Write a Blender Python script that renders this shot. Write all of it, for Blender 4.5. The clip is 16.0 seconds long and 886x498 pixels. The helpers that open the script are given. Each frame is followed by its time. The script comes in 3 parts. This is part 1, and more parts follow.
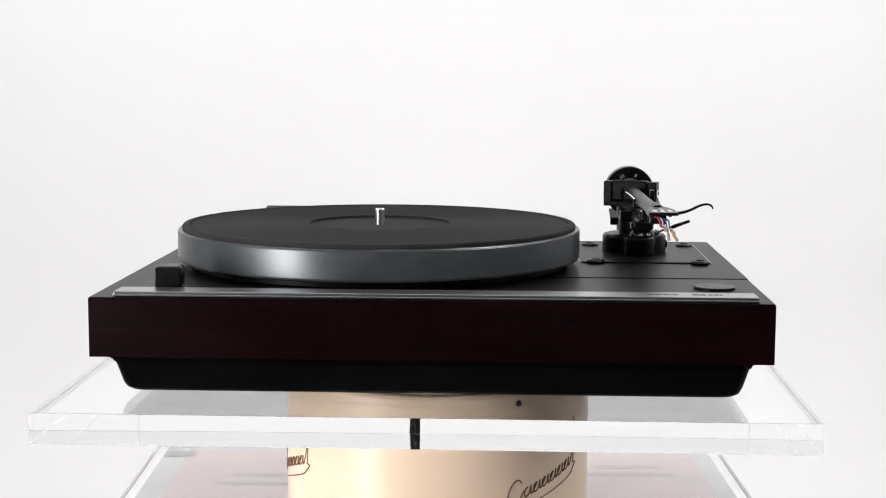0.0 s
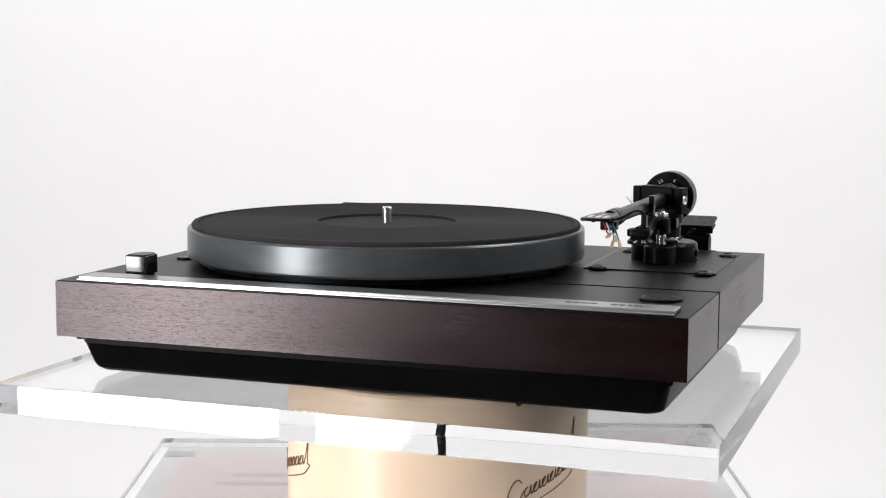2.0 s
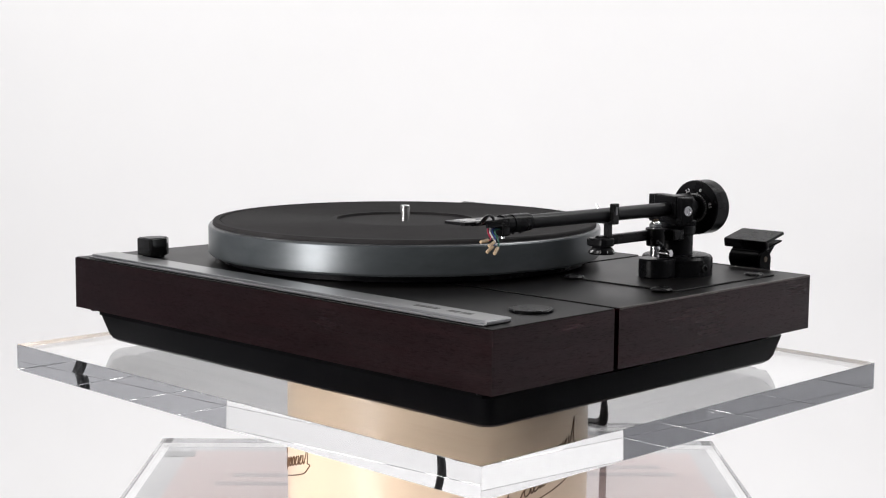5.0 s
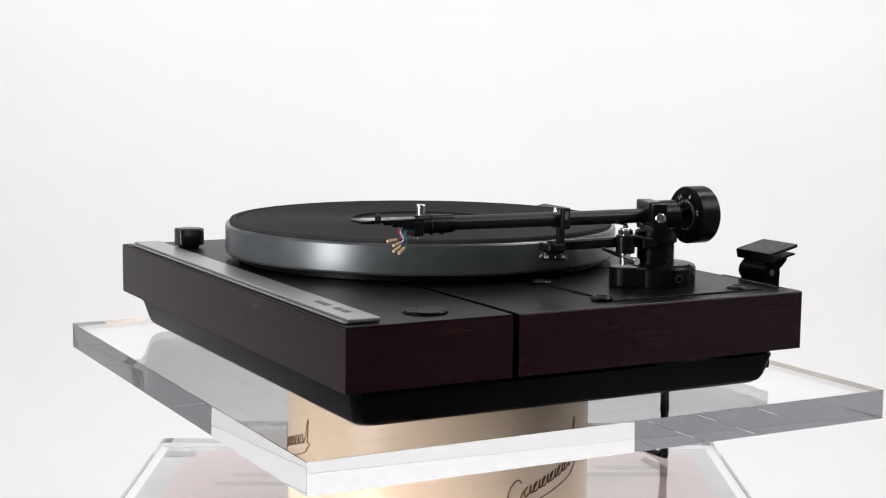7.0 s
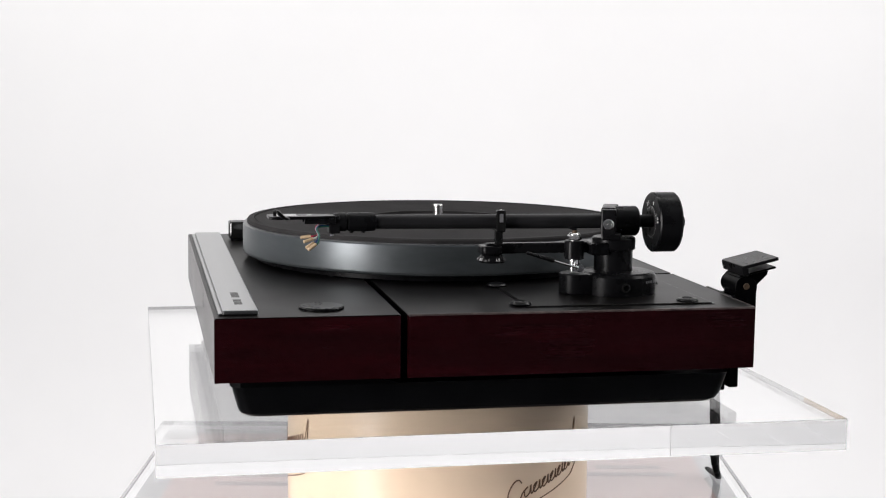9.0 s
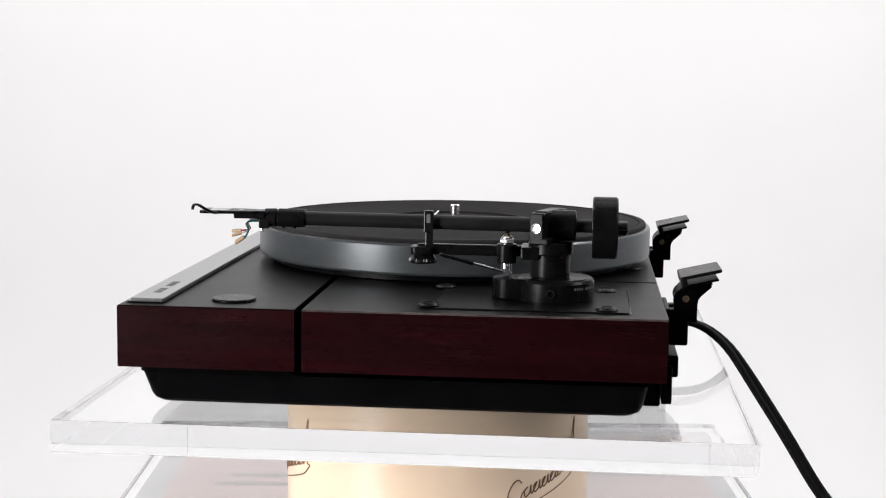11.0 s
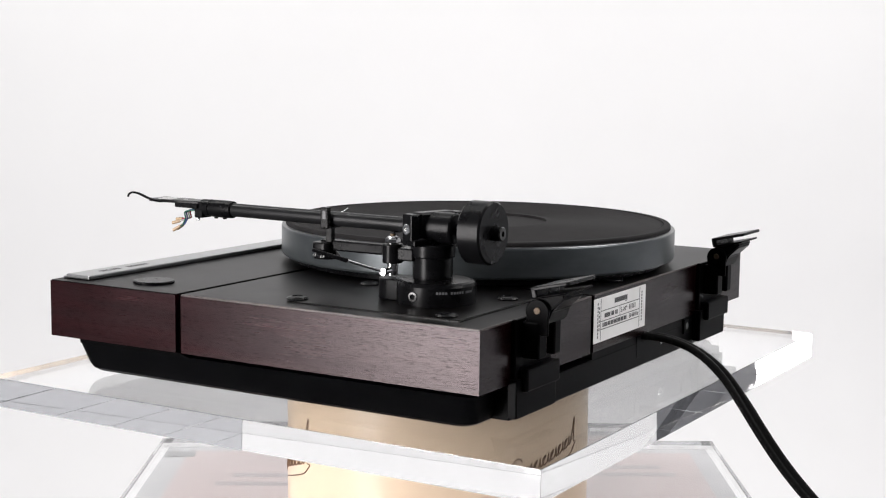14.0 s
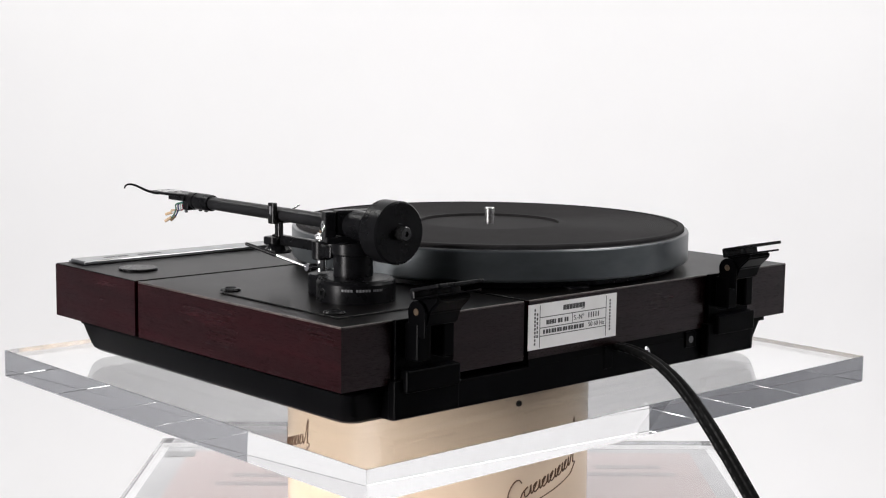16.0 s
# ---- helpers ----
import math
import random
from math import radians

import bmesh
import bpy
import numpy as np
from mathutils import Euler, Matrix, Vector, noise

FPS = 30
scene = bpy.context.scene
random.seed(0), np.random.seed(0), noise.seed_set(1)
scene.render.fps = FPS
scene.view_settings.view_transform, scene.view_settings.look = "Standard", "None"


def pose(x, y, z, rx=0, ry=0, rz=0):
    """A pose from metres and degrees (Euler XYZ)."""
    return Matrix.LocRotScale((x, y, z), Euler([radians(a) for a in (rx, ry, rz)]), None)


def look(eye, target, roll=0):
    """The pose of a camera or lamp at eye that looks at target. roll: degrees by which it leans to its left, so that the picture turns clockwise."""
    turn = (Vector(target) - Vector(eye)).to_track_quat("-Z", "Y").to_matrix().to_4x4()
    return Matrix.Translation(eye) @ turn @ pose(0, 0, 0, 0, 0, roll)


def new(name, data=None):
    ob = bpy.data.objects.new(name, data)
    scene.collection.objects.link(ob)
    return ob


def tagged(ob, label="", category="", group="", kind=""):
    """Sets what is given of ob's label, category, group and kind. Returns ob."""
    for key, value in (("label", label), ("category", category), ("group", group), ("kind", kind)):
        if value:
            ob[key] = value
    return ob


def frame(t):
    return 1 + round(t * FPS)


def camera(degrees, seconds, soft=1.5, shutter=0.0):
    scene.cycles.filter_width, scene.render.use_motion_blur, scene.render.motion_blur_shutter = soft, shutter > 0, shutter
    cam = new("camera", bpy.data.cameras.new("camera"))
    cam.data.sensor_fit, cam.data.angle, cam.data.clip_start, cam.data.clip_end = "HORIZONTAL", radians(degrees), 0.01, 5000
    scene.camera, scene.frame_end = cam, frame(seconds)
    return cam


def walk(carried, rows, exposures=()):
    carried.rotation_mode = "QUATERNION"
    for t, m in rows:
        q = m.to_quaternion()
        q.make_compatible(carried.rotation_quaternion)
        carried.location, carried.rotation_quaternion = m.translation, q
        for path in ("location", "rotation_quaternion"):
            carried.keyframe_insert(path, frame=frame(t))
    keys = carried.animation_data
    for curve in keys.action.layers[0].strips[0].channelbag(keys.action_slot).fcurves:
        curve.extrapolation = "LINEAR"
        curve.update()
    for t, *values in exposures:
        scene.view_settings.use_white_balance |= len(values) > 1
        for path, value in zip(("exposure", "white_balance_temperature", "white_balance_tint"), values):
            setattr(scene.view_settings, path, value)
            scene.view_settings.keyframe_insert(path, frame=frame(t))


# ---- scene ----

# The turning table's axis stands at x = 0, y = 0. The record player's own plan has its
# front edge at y = 0 and its top at z = 0; AXIS is the turning axis in that plan.
AXIS = (-0.0022, 0.1795)
TOP = 1.226            # height of the record player's top above the studio floor
EYE = (0.0, -1.1282, TOP + 0.1558)
PAN, PITCH, ROLL = 0.0029, -0.1271, 0.35

cam = camera(32.79, 16.0, soft=1.15)
AIM = (EYE[0] + math.sin(PAN), EYE[1] + math.cos(PAN), EYE[2] + math.tan(PITCH))
VIEW = look(EYE, AIM, ROLL)
walk(cam, [(0, VIEW), (16, VIEW)])
scene.cycles.max_bounces, scene.cycles.transmission_bounces, scene.cycles.glossy_bounces = 24, 24, 12


# ---- light ----
world = bpy.data.worlds.new("studio_air")
scene.world = world
world.use_nodes = True
world.node_tree.nodes["Background"].inputs[0].default_value = (0.02, 0.022, 0.026, 1)
world.node_tree.nodes["Background"].inputs[1].default_value = 1.0


def softbox(name, eye, target, width, height, power, colour):
    data = bpy.data.lights.new(name, "AREA")
    data.shape, data.size, data.size_y, data.energy, data.color = "RECTANGLE", width, height, power, colour
    ob = new(name, data)
    ob.matrix_world = look(eye, target)
    return ob


softbox("backdrop_lamp", (-1.5, 0.9, 3.0), (-0.5, 2.6, 0.8), 1.6, 0.5, 30.3, (1.0, 0.99, 0.965))
softbox("backdrop_lamp", (1.5, 0.9, 3.0), (0.5, 2.6, 0.8), 1.6, 0.5, 28.9, (1.0, 0.99, 0.97))
softbox("overhead_lamp", (0.0, 0.45, 3.0), (0.0, 0.1, 1.2), 1.3, 1.0, 7, (1.0, 0.98, 0.97))
softbox("key_lamp", (-1.19, -1.0, 1.34), (0.0, 0.0, 1.15), 0.40, 1.1, 38, (1.0, 0.965, 0.965))
softbox("side_lamp", (1.6, -0.5, 2.35), (0.0, 0.0, 1.2), 0.8, 0.8, 16, (1.0, 0.985, 0.98))


# ---- materials ----
def shader(name):
    mat = bpy.data.materials.new(name)
    mat.use_nodes = True
    tree = mat.node_tree
    return mat, tree, tree.nodes["Principled BSDF"]


def node(tree, kind, **values):
    n = tree.nodes.new(kind)
    for key, value in values.items():
        n.inputs[key.replace("_", " ")].default_value = value
    return n


def coords(tree, scale=(1, 1, 1)):
    tex = tree.nodes.new("ShaderNodeTexCoord")
    mapping = tree.nodes.new("ShaderNodeMapping")
    mapping.inputs["Scale"].default_value = scale
    tree.links.new(tex.outputs["Object"], mapping.inputs["Vector"])
    return mapping.outputs["Vector"]


def ramp(tree, source, stops):
    r = tree.nodes.new("ShaderNodeValToRGB")
    while len(r.color_ramp.elements) < len(stops):
        r.color_ramp.elements.new(0.5)
    for el, (pos, col) in zip(r.color_ramp.elements, stops):
        el.position, el.color = pos, (*col, 1)
    tree.links.new(source, r.inputs["Fac"])
    return r.outputs["Color"]


def bump(tree, b, source, strength, distance):
    n = tree.nodes.new("ShaderNodeBump")
    n.inputs["Strength"].default_value, n.inputs["Distance"].default_value = strength, distance
    tree.links.new(source, n.inputs["Height"])
    tree.links.new(n.outputs["Normal"], b.inputs["Normal"])


def worn(name, dark, light, rough, metal=0.0, scale=60, fine=900, relief=0.00015, stretch=(1, 1, 1), rough_span=0.12, spec=0.5):
    """A surface whose colour and gloss vary at two scales, with a fine relief."""
    mat, tree, b = shader(name)
    broad = node(tree, "ShaderNodeTexNoise", Scale=scale, Detail=4.0, Roughness=0.6)
    tree.links.new(coords(tree, stretch), broad.inputs["Vector"])
    grain = node(tree, "ShaderNodeTexNoise", Scale=fine, Detail=2.0)
    tree.links.new(coords(tree, stretch), grain.inputs["Vector"])
    tree.links.new(ramp(tree, broad.outputs["Fac"], [(0.3, dark), (0.7, light)]), b.inputs["Base Color"])
    gloss = node(tree, "ShaderNodeMapRange")
    gloss.inputs["To Min"].default_value, gloss.inputs["To Max"].default_value = rough - rough_span / 2, rough + rough_span / 2
    tree.links.new(broad.outputs["Fac"], gloss.inputs["Value"])
    tree.links.new(gloss.outputs["Result"], b.inputs["Roughness"])
    b.inputs["Metallic"].default_value = metal
    b.inputs["Specular IOR Level"].default_value = spec
    if relief:
        bump(tree, b, grain.outputs["Fac"], 0.5, relief)
    return mat


def veneer(name, along, red):
    """Dark red-brown open-pored veneer under a satin lacquer, its grain running along the axis given."""
    mat, tree, b = shader(name)

    def noise_along(long, across, detail, rough, distortion=0.0):
        n = node(tree, "ShaderNodeTexNoise", Scale=1.0, Detail=detail, Roughness=rough, Distortion=distortion)
        tree.links.new(coords(tree, tuple(long if i == along else across for i in range(3))), n.inputs["Vector"])
        return n.outputs["Fac"]

    def span(source, low, high, start=0.0, stop=1.0):
        r = node(tree, "ShaderNodeMapRange", From_Min=start, From_Max=stop)
        r.inputs["To Min"].default_value, r.inputs["To Max"].default_value = low, high
        tree.links.new(source, r.inputs["Value"])
        return r.outputs["Result"]

    def times(u, v, kind="MULTIPLY"):
        m = node(tree, "ShaderNodeMath")
        m.operation = kind
        tree.links.new(u, m.inputs[0])
        tree.links.new(v, m.inputs[1])
        return m.outputs["Value"]

    figure = noise_along(9.0, 150.0, 5.0, 0.65, 0.5)
    streaks = noise_along(5.0, 420.0, 4.0, 0.6, 0.3)
    pores = noise_along(240.0, 2500.0, 2.0, 0.5)
    fine_pores = noise_along(110.0, 1300.0, 2.0, 0.5)
    clouds = noise_along(11.0, 24.0, 3.0, 0.55)
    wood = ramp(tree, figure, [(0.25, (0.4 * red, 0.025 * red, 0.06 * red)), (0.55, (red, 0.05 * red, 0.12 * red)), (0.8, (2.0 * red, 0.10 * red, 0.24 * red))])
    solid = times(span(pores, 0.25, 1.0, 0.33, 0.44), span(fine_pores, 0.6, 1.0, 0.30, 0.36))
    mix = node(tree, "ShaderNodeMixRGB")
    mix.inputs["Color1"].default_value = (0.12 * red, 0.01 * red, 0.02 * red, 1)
    tree.links.new(solid, mix.inputs["Fac"])
    tree.links.new(wood, mix.inputs["Color2"])
    tree.links.new(mix.outputs["Color"], b.inputs["Base Color"])
    gloss = times(span(clouds, 0.20, 0.30), span(streaks, -0.015, 0.025), "ADD")
    tree.links.new(gloss, b.inputs["Roughness"])
    shine = times(times(span(figure, 0.90, 1.10, 0.25, 0.75), span(streaks, 0.92, 1.08, 0.3, 0.7)), times(span(clouds, 0.24, 0.33), span(solid, 0.2, 1.0)))
    tree.links.new(shine, b.inputs["Specular IOR Level"])
    b.inputs["Specular Tint"].default_value = (1.0, 0.87, 0.89, 1)
    bump(tree, b, times(solid, span(figure, 0.8, 1.0)), 0.3, 0.00003)
    return mat


def acrylic(name, tint, rough=0.0, haze=0.01):
    mat, tree, b = shader(name)
    b.inputs["Base Color"].default_value = (*tint, 1)
    b.inputs["Transmission Weight"].default_value = 1.0
    b.inputs["IOR"].default_value = 1.49
    smear = node(tree, "ShaderNodeTexNoise", Scale=22.0, Detail=4.0, Roughness=0.6)
    tree.links.new(coords(tree), smear.inputs["Vector"])
    gloss = node(tree, "ShaderNodeMapRange", From_Min=0.55, From_Max=0.9)
    gloss.inputs["To Min"].default_value, gloss.inputs["To Max"].default_value = rough, rough + haze
    tree.links.new(smear.outputs["Fac"], gloss.inputs["Value"])
    tree.links.new(gloss.outputs["Result"], b.inputs["Roughness"])
    return mat


# Sides are redder than front and back: the lamp's red glow put into colour.
VENEER_X = veneer("mahogany_veneer_lengthways_shaded", 0, 0.0040)
VENEER_Y = veneer("mahogany_veneer_crossways_lit", 1, 0.0105)
TOP_BLACK = worn("black_satin_top", (0.0011, 0.0009, 0.0009), (0.0022, 0.0018, 0.0018), 0.37, scale=25, fine=1600, relief=0.00004, spec=0.12, rough_span=0.06)
PLASTIC = worn("black_moulded_plastic", (0.0010, 0.0010, 0.0012), (0.0020, 0.0020, 0.0023), 0.30, scale=45, fine=2200, relief=0.00004, spec=0.025)
SATIN = worn("black_satin_metal", (0.0026, 0.0026, 0.003), (0.0050, 0.0050, 0.0056), 0.28, scale=80, fine=2500, relief=0.00003, spec=0.10)
TUBE = worn("black_anodised_tube", (0.008, 0.008, 0.0085), (0.014, 0.014, 0.015), 0.3, metal=0.1, scale=30, fine=2500, relief=0.0, spec=0.16, rough_span=0.05)
GLOSS = worn("black_gloss_plastic", (0.006, 0.006, 0.006), (0.010, 0.010, 0.010), 0.12, scale=60, fine=2000, relief=0.0, rough_span=0.06)
CLIP = worn("black_lacquered_clip", (0.004, 0.004, 0.004), (0.007, 0.007, 0.007), 0.24, scale=80, fine=2000, relief=0.0, spec=0.2)
RUBBER = worn("black_rubber_mat", (0.017, 0.0162, 0.0165), (0.027, 0.0255, 0.026), 0.78, scale=38, fine=1500, relief=0.0002, spec=0.1)
RIM = worn("grey_lacquered_metal", (0.054, 0.062, 0.066), (0.082, 0.091, 0.095), 0.33, metal=0.5, scale=26, fine=700, relief=0.00003, stretch=(1, 1, 2.5), rough_span=0.16)
BRUSHED = worn("brushed_aluminium", (0.33, 0.335, 0.34), (0.37, 0.375, 0.38), 0.29, metal=1.0, scale=500, fine=2500, relief=0.0, stretch=(0.03, 1, 1), rough_span=0.05)
EDGE_METAL = worn("turned_aluminium_edge", (0.16, 0.165, 0.17), (0.26, 0.265, 0.27), 0.38, metal=1.0, scale=60, fine=2500, relief=0.0, rough_span=0.14)
CHROME = worn("polished_chrome", (0.6, 0.6, 0.61), (0.7, 0.7, 0.7), 0.18, metal=1.0, scale=90, fine=1500, relief=0.0, rough_span=0.06)
BRASS = worn("dull_brass", (0.05, 0.034, 0.022), (0.10, 0.068, 0.04), 0.45, metal=0.5, scale=400, fine=3000, relief=0.00002)
STEEL = worn("satin_steel", (0.76, 0.75, 0.74), (0.84, 0.83, 0.82), 0.25, metal=1.0, scale=200, relief=0.0, rough_span=0.06)
CABLE_SKIN = worn("black_cable_skin", (0.005, 0.005, 0.005), (0.009, 0.009, 0.009), 0.34, scale=90, fine=1500, relief=0.0, spec=0.06)
# Wear on the veneer's edge together with its highlight, painted as pale colour.
EDGE_HIGHLIGHT = worn("worn_veneer_edge_highlight", (0.008, 0.004, 0.004), (0.08, 0.06, 0.055), 0.4, scale=160, fine=1200, relief=0.00004)
TAN = worn("tan_connector_sleeve", (0.33, 0.23, 0.135), (0.52, 0.39, 0.25), 0.42, scale=500, fine=3000, relief=0.00002)
CREAM = worn("cream_enamel", (0.58, 0.455, 0.33), (0.63, 0.50, 0.37), 0.3, scale=9, fine=260, relief=0.00006, rough_span=0.1)
LOGO_BROWN = worn("brown_printed_ink", (0.07, 0.032, 0.012), (0.12, 0.055, 0.02), 0.4, scale=200, relief=0.0)
PAPER = worn("white_label_paper", (0.80, 0.79, 0.77), (0.87, 0.86, 0.85), 0.5, scale=70, fine=1500, relief=0.00003)
INK = worn("grey_black_ink", (0.03, 0.03, 0.03), (0.08, 0.08, 0.08), 0.5, scale=900, relief=0.0)
WHITE_INK = worn("white_marking_ink", (0.55, 0.55, 0.55), (0.7, 0.7, 0.7), 0.5, scale=900, relief=0.0)
DIM_INK = worn("grey_marking_ink", (0.08, 0.08, 0.085), (0.12, 0.12, 0.125), 0.5, scale=900, relief=0.0)
SWEEP = worn("white_backdrop_paper", (0.84, 0.835, 0.84), (0.87, 0.865, 0.87), 0.9, scale=1.3, fine=120, relief=0.0, spec=0.1)
# Tones of the unseen room, chosen for the reflections and bounce they give.
WALL = worn("pale_blue_grey_studio_paint", (0.50, 0.51, 0.53), (0.58, 0.59, 0.61), 0.8, scale=2.0, fine=60, relief=0.0004, spec=0.2)
MID_WALL = worn("mid_grey_unseen_wall", (0.36, 0.365, 0.39), (0.43, 0.435, 0.46), 0.8, scale=2.0, fine=60, relief=0.0004, spec=0.2)
DARK_WALL = worn("charcoal_unseen_wall", (0.11, 0.11, 0.12), (0.15, 0.15, 0.16), 0.85, scale=2.0, fine=60, relief=0.0004, spec=0.2)
GREY_WALL = worn("pale_grey_unseen_wall", (0.78, 0.785, 0.81), (0.84, 0.845, 0.87), 0.8, scale=2.0, fine=60, relief=0.0004, spec=0.2)
PILLAR = worn("white_plinth_paint", (0.70, 0.70, 0.70), (0.78, 0.78, 0.78), 0.6, scale=6, relief=0.0)
BOARD = worn("pinkish_brown_board", (0.22, 0.15, 0.14), (0.34, 0.25, 0.24), 0.55, scale=16, fine=300, relief=0.0002, stretch=(0.25, 1.6, 1))
BOARD_RIM = worn("grey_board_border", (0.22, 0.22, 0.23), (0.33, 0.33, 0.34), 0.6, scale=30, fine=500, relief=0.0001)
BOARD_BAR = worn("grey_brown_print", (0.10, 0.075, 0.075), (0.16, 0.13, 0.13), 0.55, scale=30, relief=0.0, stretch=(0.3, 2, 1))
CLEAR = acrylic("clear_acrylic", (0.985, 0.99, 0.995))
SAWN = acrylic("handled_acrylic_edge", (0.985, 0.99, 0.995), 0.0, 0.07)
TAPE = worn("dark_grey_film_tape", (0.03, 0.032, 0.035), (0.06, 0.062, 0.065), 0.3, scale=60, relief=0.0)
PINS = {}
for pin_name, pin_col in (("red", (0.42, 0.01, 0.05)), ("white", (0.62, 0.60, 0.58)), ("blue", (0.02, 0.05, 0.22)), ("green", (0.01, 0.10, 0.07))):
    PINS[pin_name] = worn(pin_name + "_wire_sleeve", tuple(c * 0.85 for c in pin_col), pin_col, 0.45, scale=300, relief=0.0)


# ---- mesh helpers ----
def box(bm, x0, x1, y0, y1, z0, z1, r=0.0, seg=2):
    made = bmesh.ops.create_cube(bm, size=1.0, matrix=Matrix.LocRotScale(
        ((x0 + x1) / 2, (y0 + y1) / 2, (z0 + z1) / 2), None, (x1 - x0, y1 - y0, z1 - z0)))["verts"]
    if r:
        edges = list({e for v in made for e in v.link_edges})
        bmesh.ops.bevel(bm, geom=edges, offset=r, segments=seg, affect="EDGES", profile=0.5)
    return bm


def turned(bm, profile, centre=(0, 0, 0), axis=(0, 0, 1), seg=48):
    """A body of revolution: profile of (radius, height) along the axis."""
    q = Vector((0, 0, 1)).rotation_difference(Vector(axis).normalized())
    rings = []
    for r, h in profile:
        if r < 1e-7:
            rings.append([bm.verts.new(Vector(centre) + q @ Vector((0, 0, h)))])
        else:
            rings.append([bm.verts.new(Vector(centre) + q @ Vector((r * math.cos(a), r * math.sin(a), h)))
                          for a in (2 * math.pi * k / seg for k in range(seg))])
    for a, b in zip(rings, rings[1:]):
        for k in range(seg):
            j = (k + 1) % seg
            if len(a) == 1 and len(b) == 1:
                break
            if len(a) == 1:
                bm.faces.new((a[0], b[k], b[j]))
            elif len(b) == 1:
                bm.faces.new((a[k], a[j], b[0]))
            else:
                bm.faces.new((a[k], a[j], b[j], b[k]))
    bmesh.ops.recalc_face_normals(bm, faces=bm.faces[:])
    return bm


def rod(bm, a, b, r, bevel=0.0006, seg=24, r2=None):
    """A round rod from a to b with softened ends."""
    a, b = Vector(a), Vector(b)
    n, r2 = (b - a).length, r if r2 is None else r2
    c = min(bevel, r * 0.4, n * 0.4)
    return turned(bm, [(0, 0), (r - c, 0), (r, c), (r2, n - c), (r2 - c, n), (0, n)], a, b - a, seg)


def prism(bm, outline, z0, z1, r=0.0, top_scale=1.0, seg=2):
    """An outline extruded upwards, its edges rounded."""
    low = [bm.verts.new((x, y, z0)) for x, y in outline]
    cx, cy = sum(p[0] for p in outline) / len(outline), sum(p[1] for p in outline) / len(outline)
    high = [bm.verts.new((cx + (x - cx) * top_scale, cy + (y - cy) * top_scale, z1)) for x, y in outline]
    faces = [bm.faces.new(low[::-1]), bm.faces.new(high)]
    n = len(low)
    for k in range(n):
        faces.append(bm.faces.new((low[k], low[(k + 1) % n], high[(k + 1) % n], high[k])))
    bmesh.ops.recalc_face_normals(bm, faces=faces)
    if r:
        edges = list({e for f in faces for e in f.edges})
        bmesh.ops.bevel(bm, geom=edges, offset=r, segments=seg, affect="EDGES", profile=0.5)
    return bm


def sweep(bm, points, r, seg=10, flat=1.0):
    """A round (or flattened) strand through the points."""
    pts = [Vector(p) for p in points]
    rings, side = [], None
    for i, p in enumerate(pts):
        d = (pts[min(i + 1, len(pts) - 1)] - pts[max(i - 1, 0)]).normalized()
        if side is None:
            side = d.cross(Vector((0, 0, 1)) if abs(d.z) < 0.9 else Vector((1, 0, 0))).normalized()
        side = (side - d * side.dot(d)).normalized()
        up = side.cross(d)
        rad = r[i] if isinstance(r, (list, tuple)) else r
        rings.append([bm.verts.new(p + side * math.cos(a) * rad + up * math.sin(a) * rad * flat)
                      for a in (2 * math.pi * k / seg for k in range(seg))])
    for a, b in zip(rings, rings[1:]):
        for k in range(seg):
            j = (k + 1) % seg
            bm.faces.new((a[k], a[j], b[j], b[k]))
    bm.faces.new(rings[0][::-1])
    bm.faces.new(rings[-1])
    bmesh.ops.recalc_face_normals(bm, faces=bm.faces[:])
    return bm


def smooth_path(points, steps=6):
    """Catmull-Rom points through the given ones."""
    p = [Vector(q) for q in points]
    p = [p[0] * 2 - p[1]] + p + [p[-1] * 2 - p[-2]]
    out = []
    for i in range(1, len(p) - 2):
        for k in range(steps):
            t = k / steps
            out.append(0.5 * ((2 * p[i]) + (p[i + 1] - p[i - 1]) * t + (2 * p[i - 1] - 5 * p[i] + 4 * p[i + 1] - p[i + 2]) * t * t
                              + (3 * p[i] - p[i - 1] - 3 * p[i + 1] + p[i + 2]) * t ** 3))
    return out + [p[-2]]


def arc(cx, cy, r, a0, a1, n):
    return [(cx + r * math.cos(radians(a0 + (a1 - a0) * k / n)), cy + r * math.sin(radians(a0 + (a1 - a0) * k / n))) for k in range(n + 1)]


def rounded(x0, x1, y0, y1, r, n=6):
    return (arc(x1 - r, y1 - r, r, 0, 90, n) + arc(x0 + r, y1 - r, r, 90, 180, n)
            + arc(x0 + r, y0 + r, r, 180, 270, n) + arc(x1 - r, y0 + r, r, 270, 360, n))


PLAN = Vector((-AXIS[0], -AXIS[1], 0))


def part(name, bm, material, parent=None, label="", shift=None, angle=18):
    me = bpy.data.meshes.new(name)
    if shift is not None:
        bmesh.ops.translate(bm, vec=shift, verts=bm.verts[:])
    bm.to_mesh(me)
    bm.free()
    me.materials.append(material)
    me.polygons.foreach_set("use_smooth", [True] * len(me.polygons))
    me.set_sharp_from_angle(angle=radians(angle))
    ob = new(name, me)
    if parent is not None:
        ob.parent = parent
    if label:
        tagged(ob, label)
    return ob


def piece(name, bm, material, parent, label="", angle=18):
    """A part given in the record player's own plan."""
    return part(name, bm, material, parent, label, PLAN, angle)


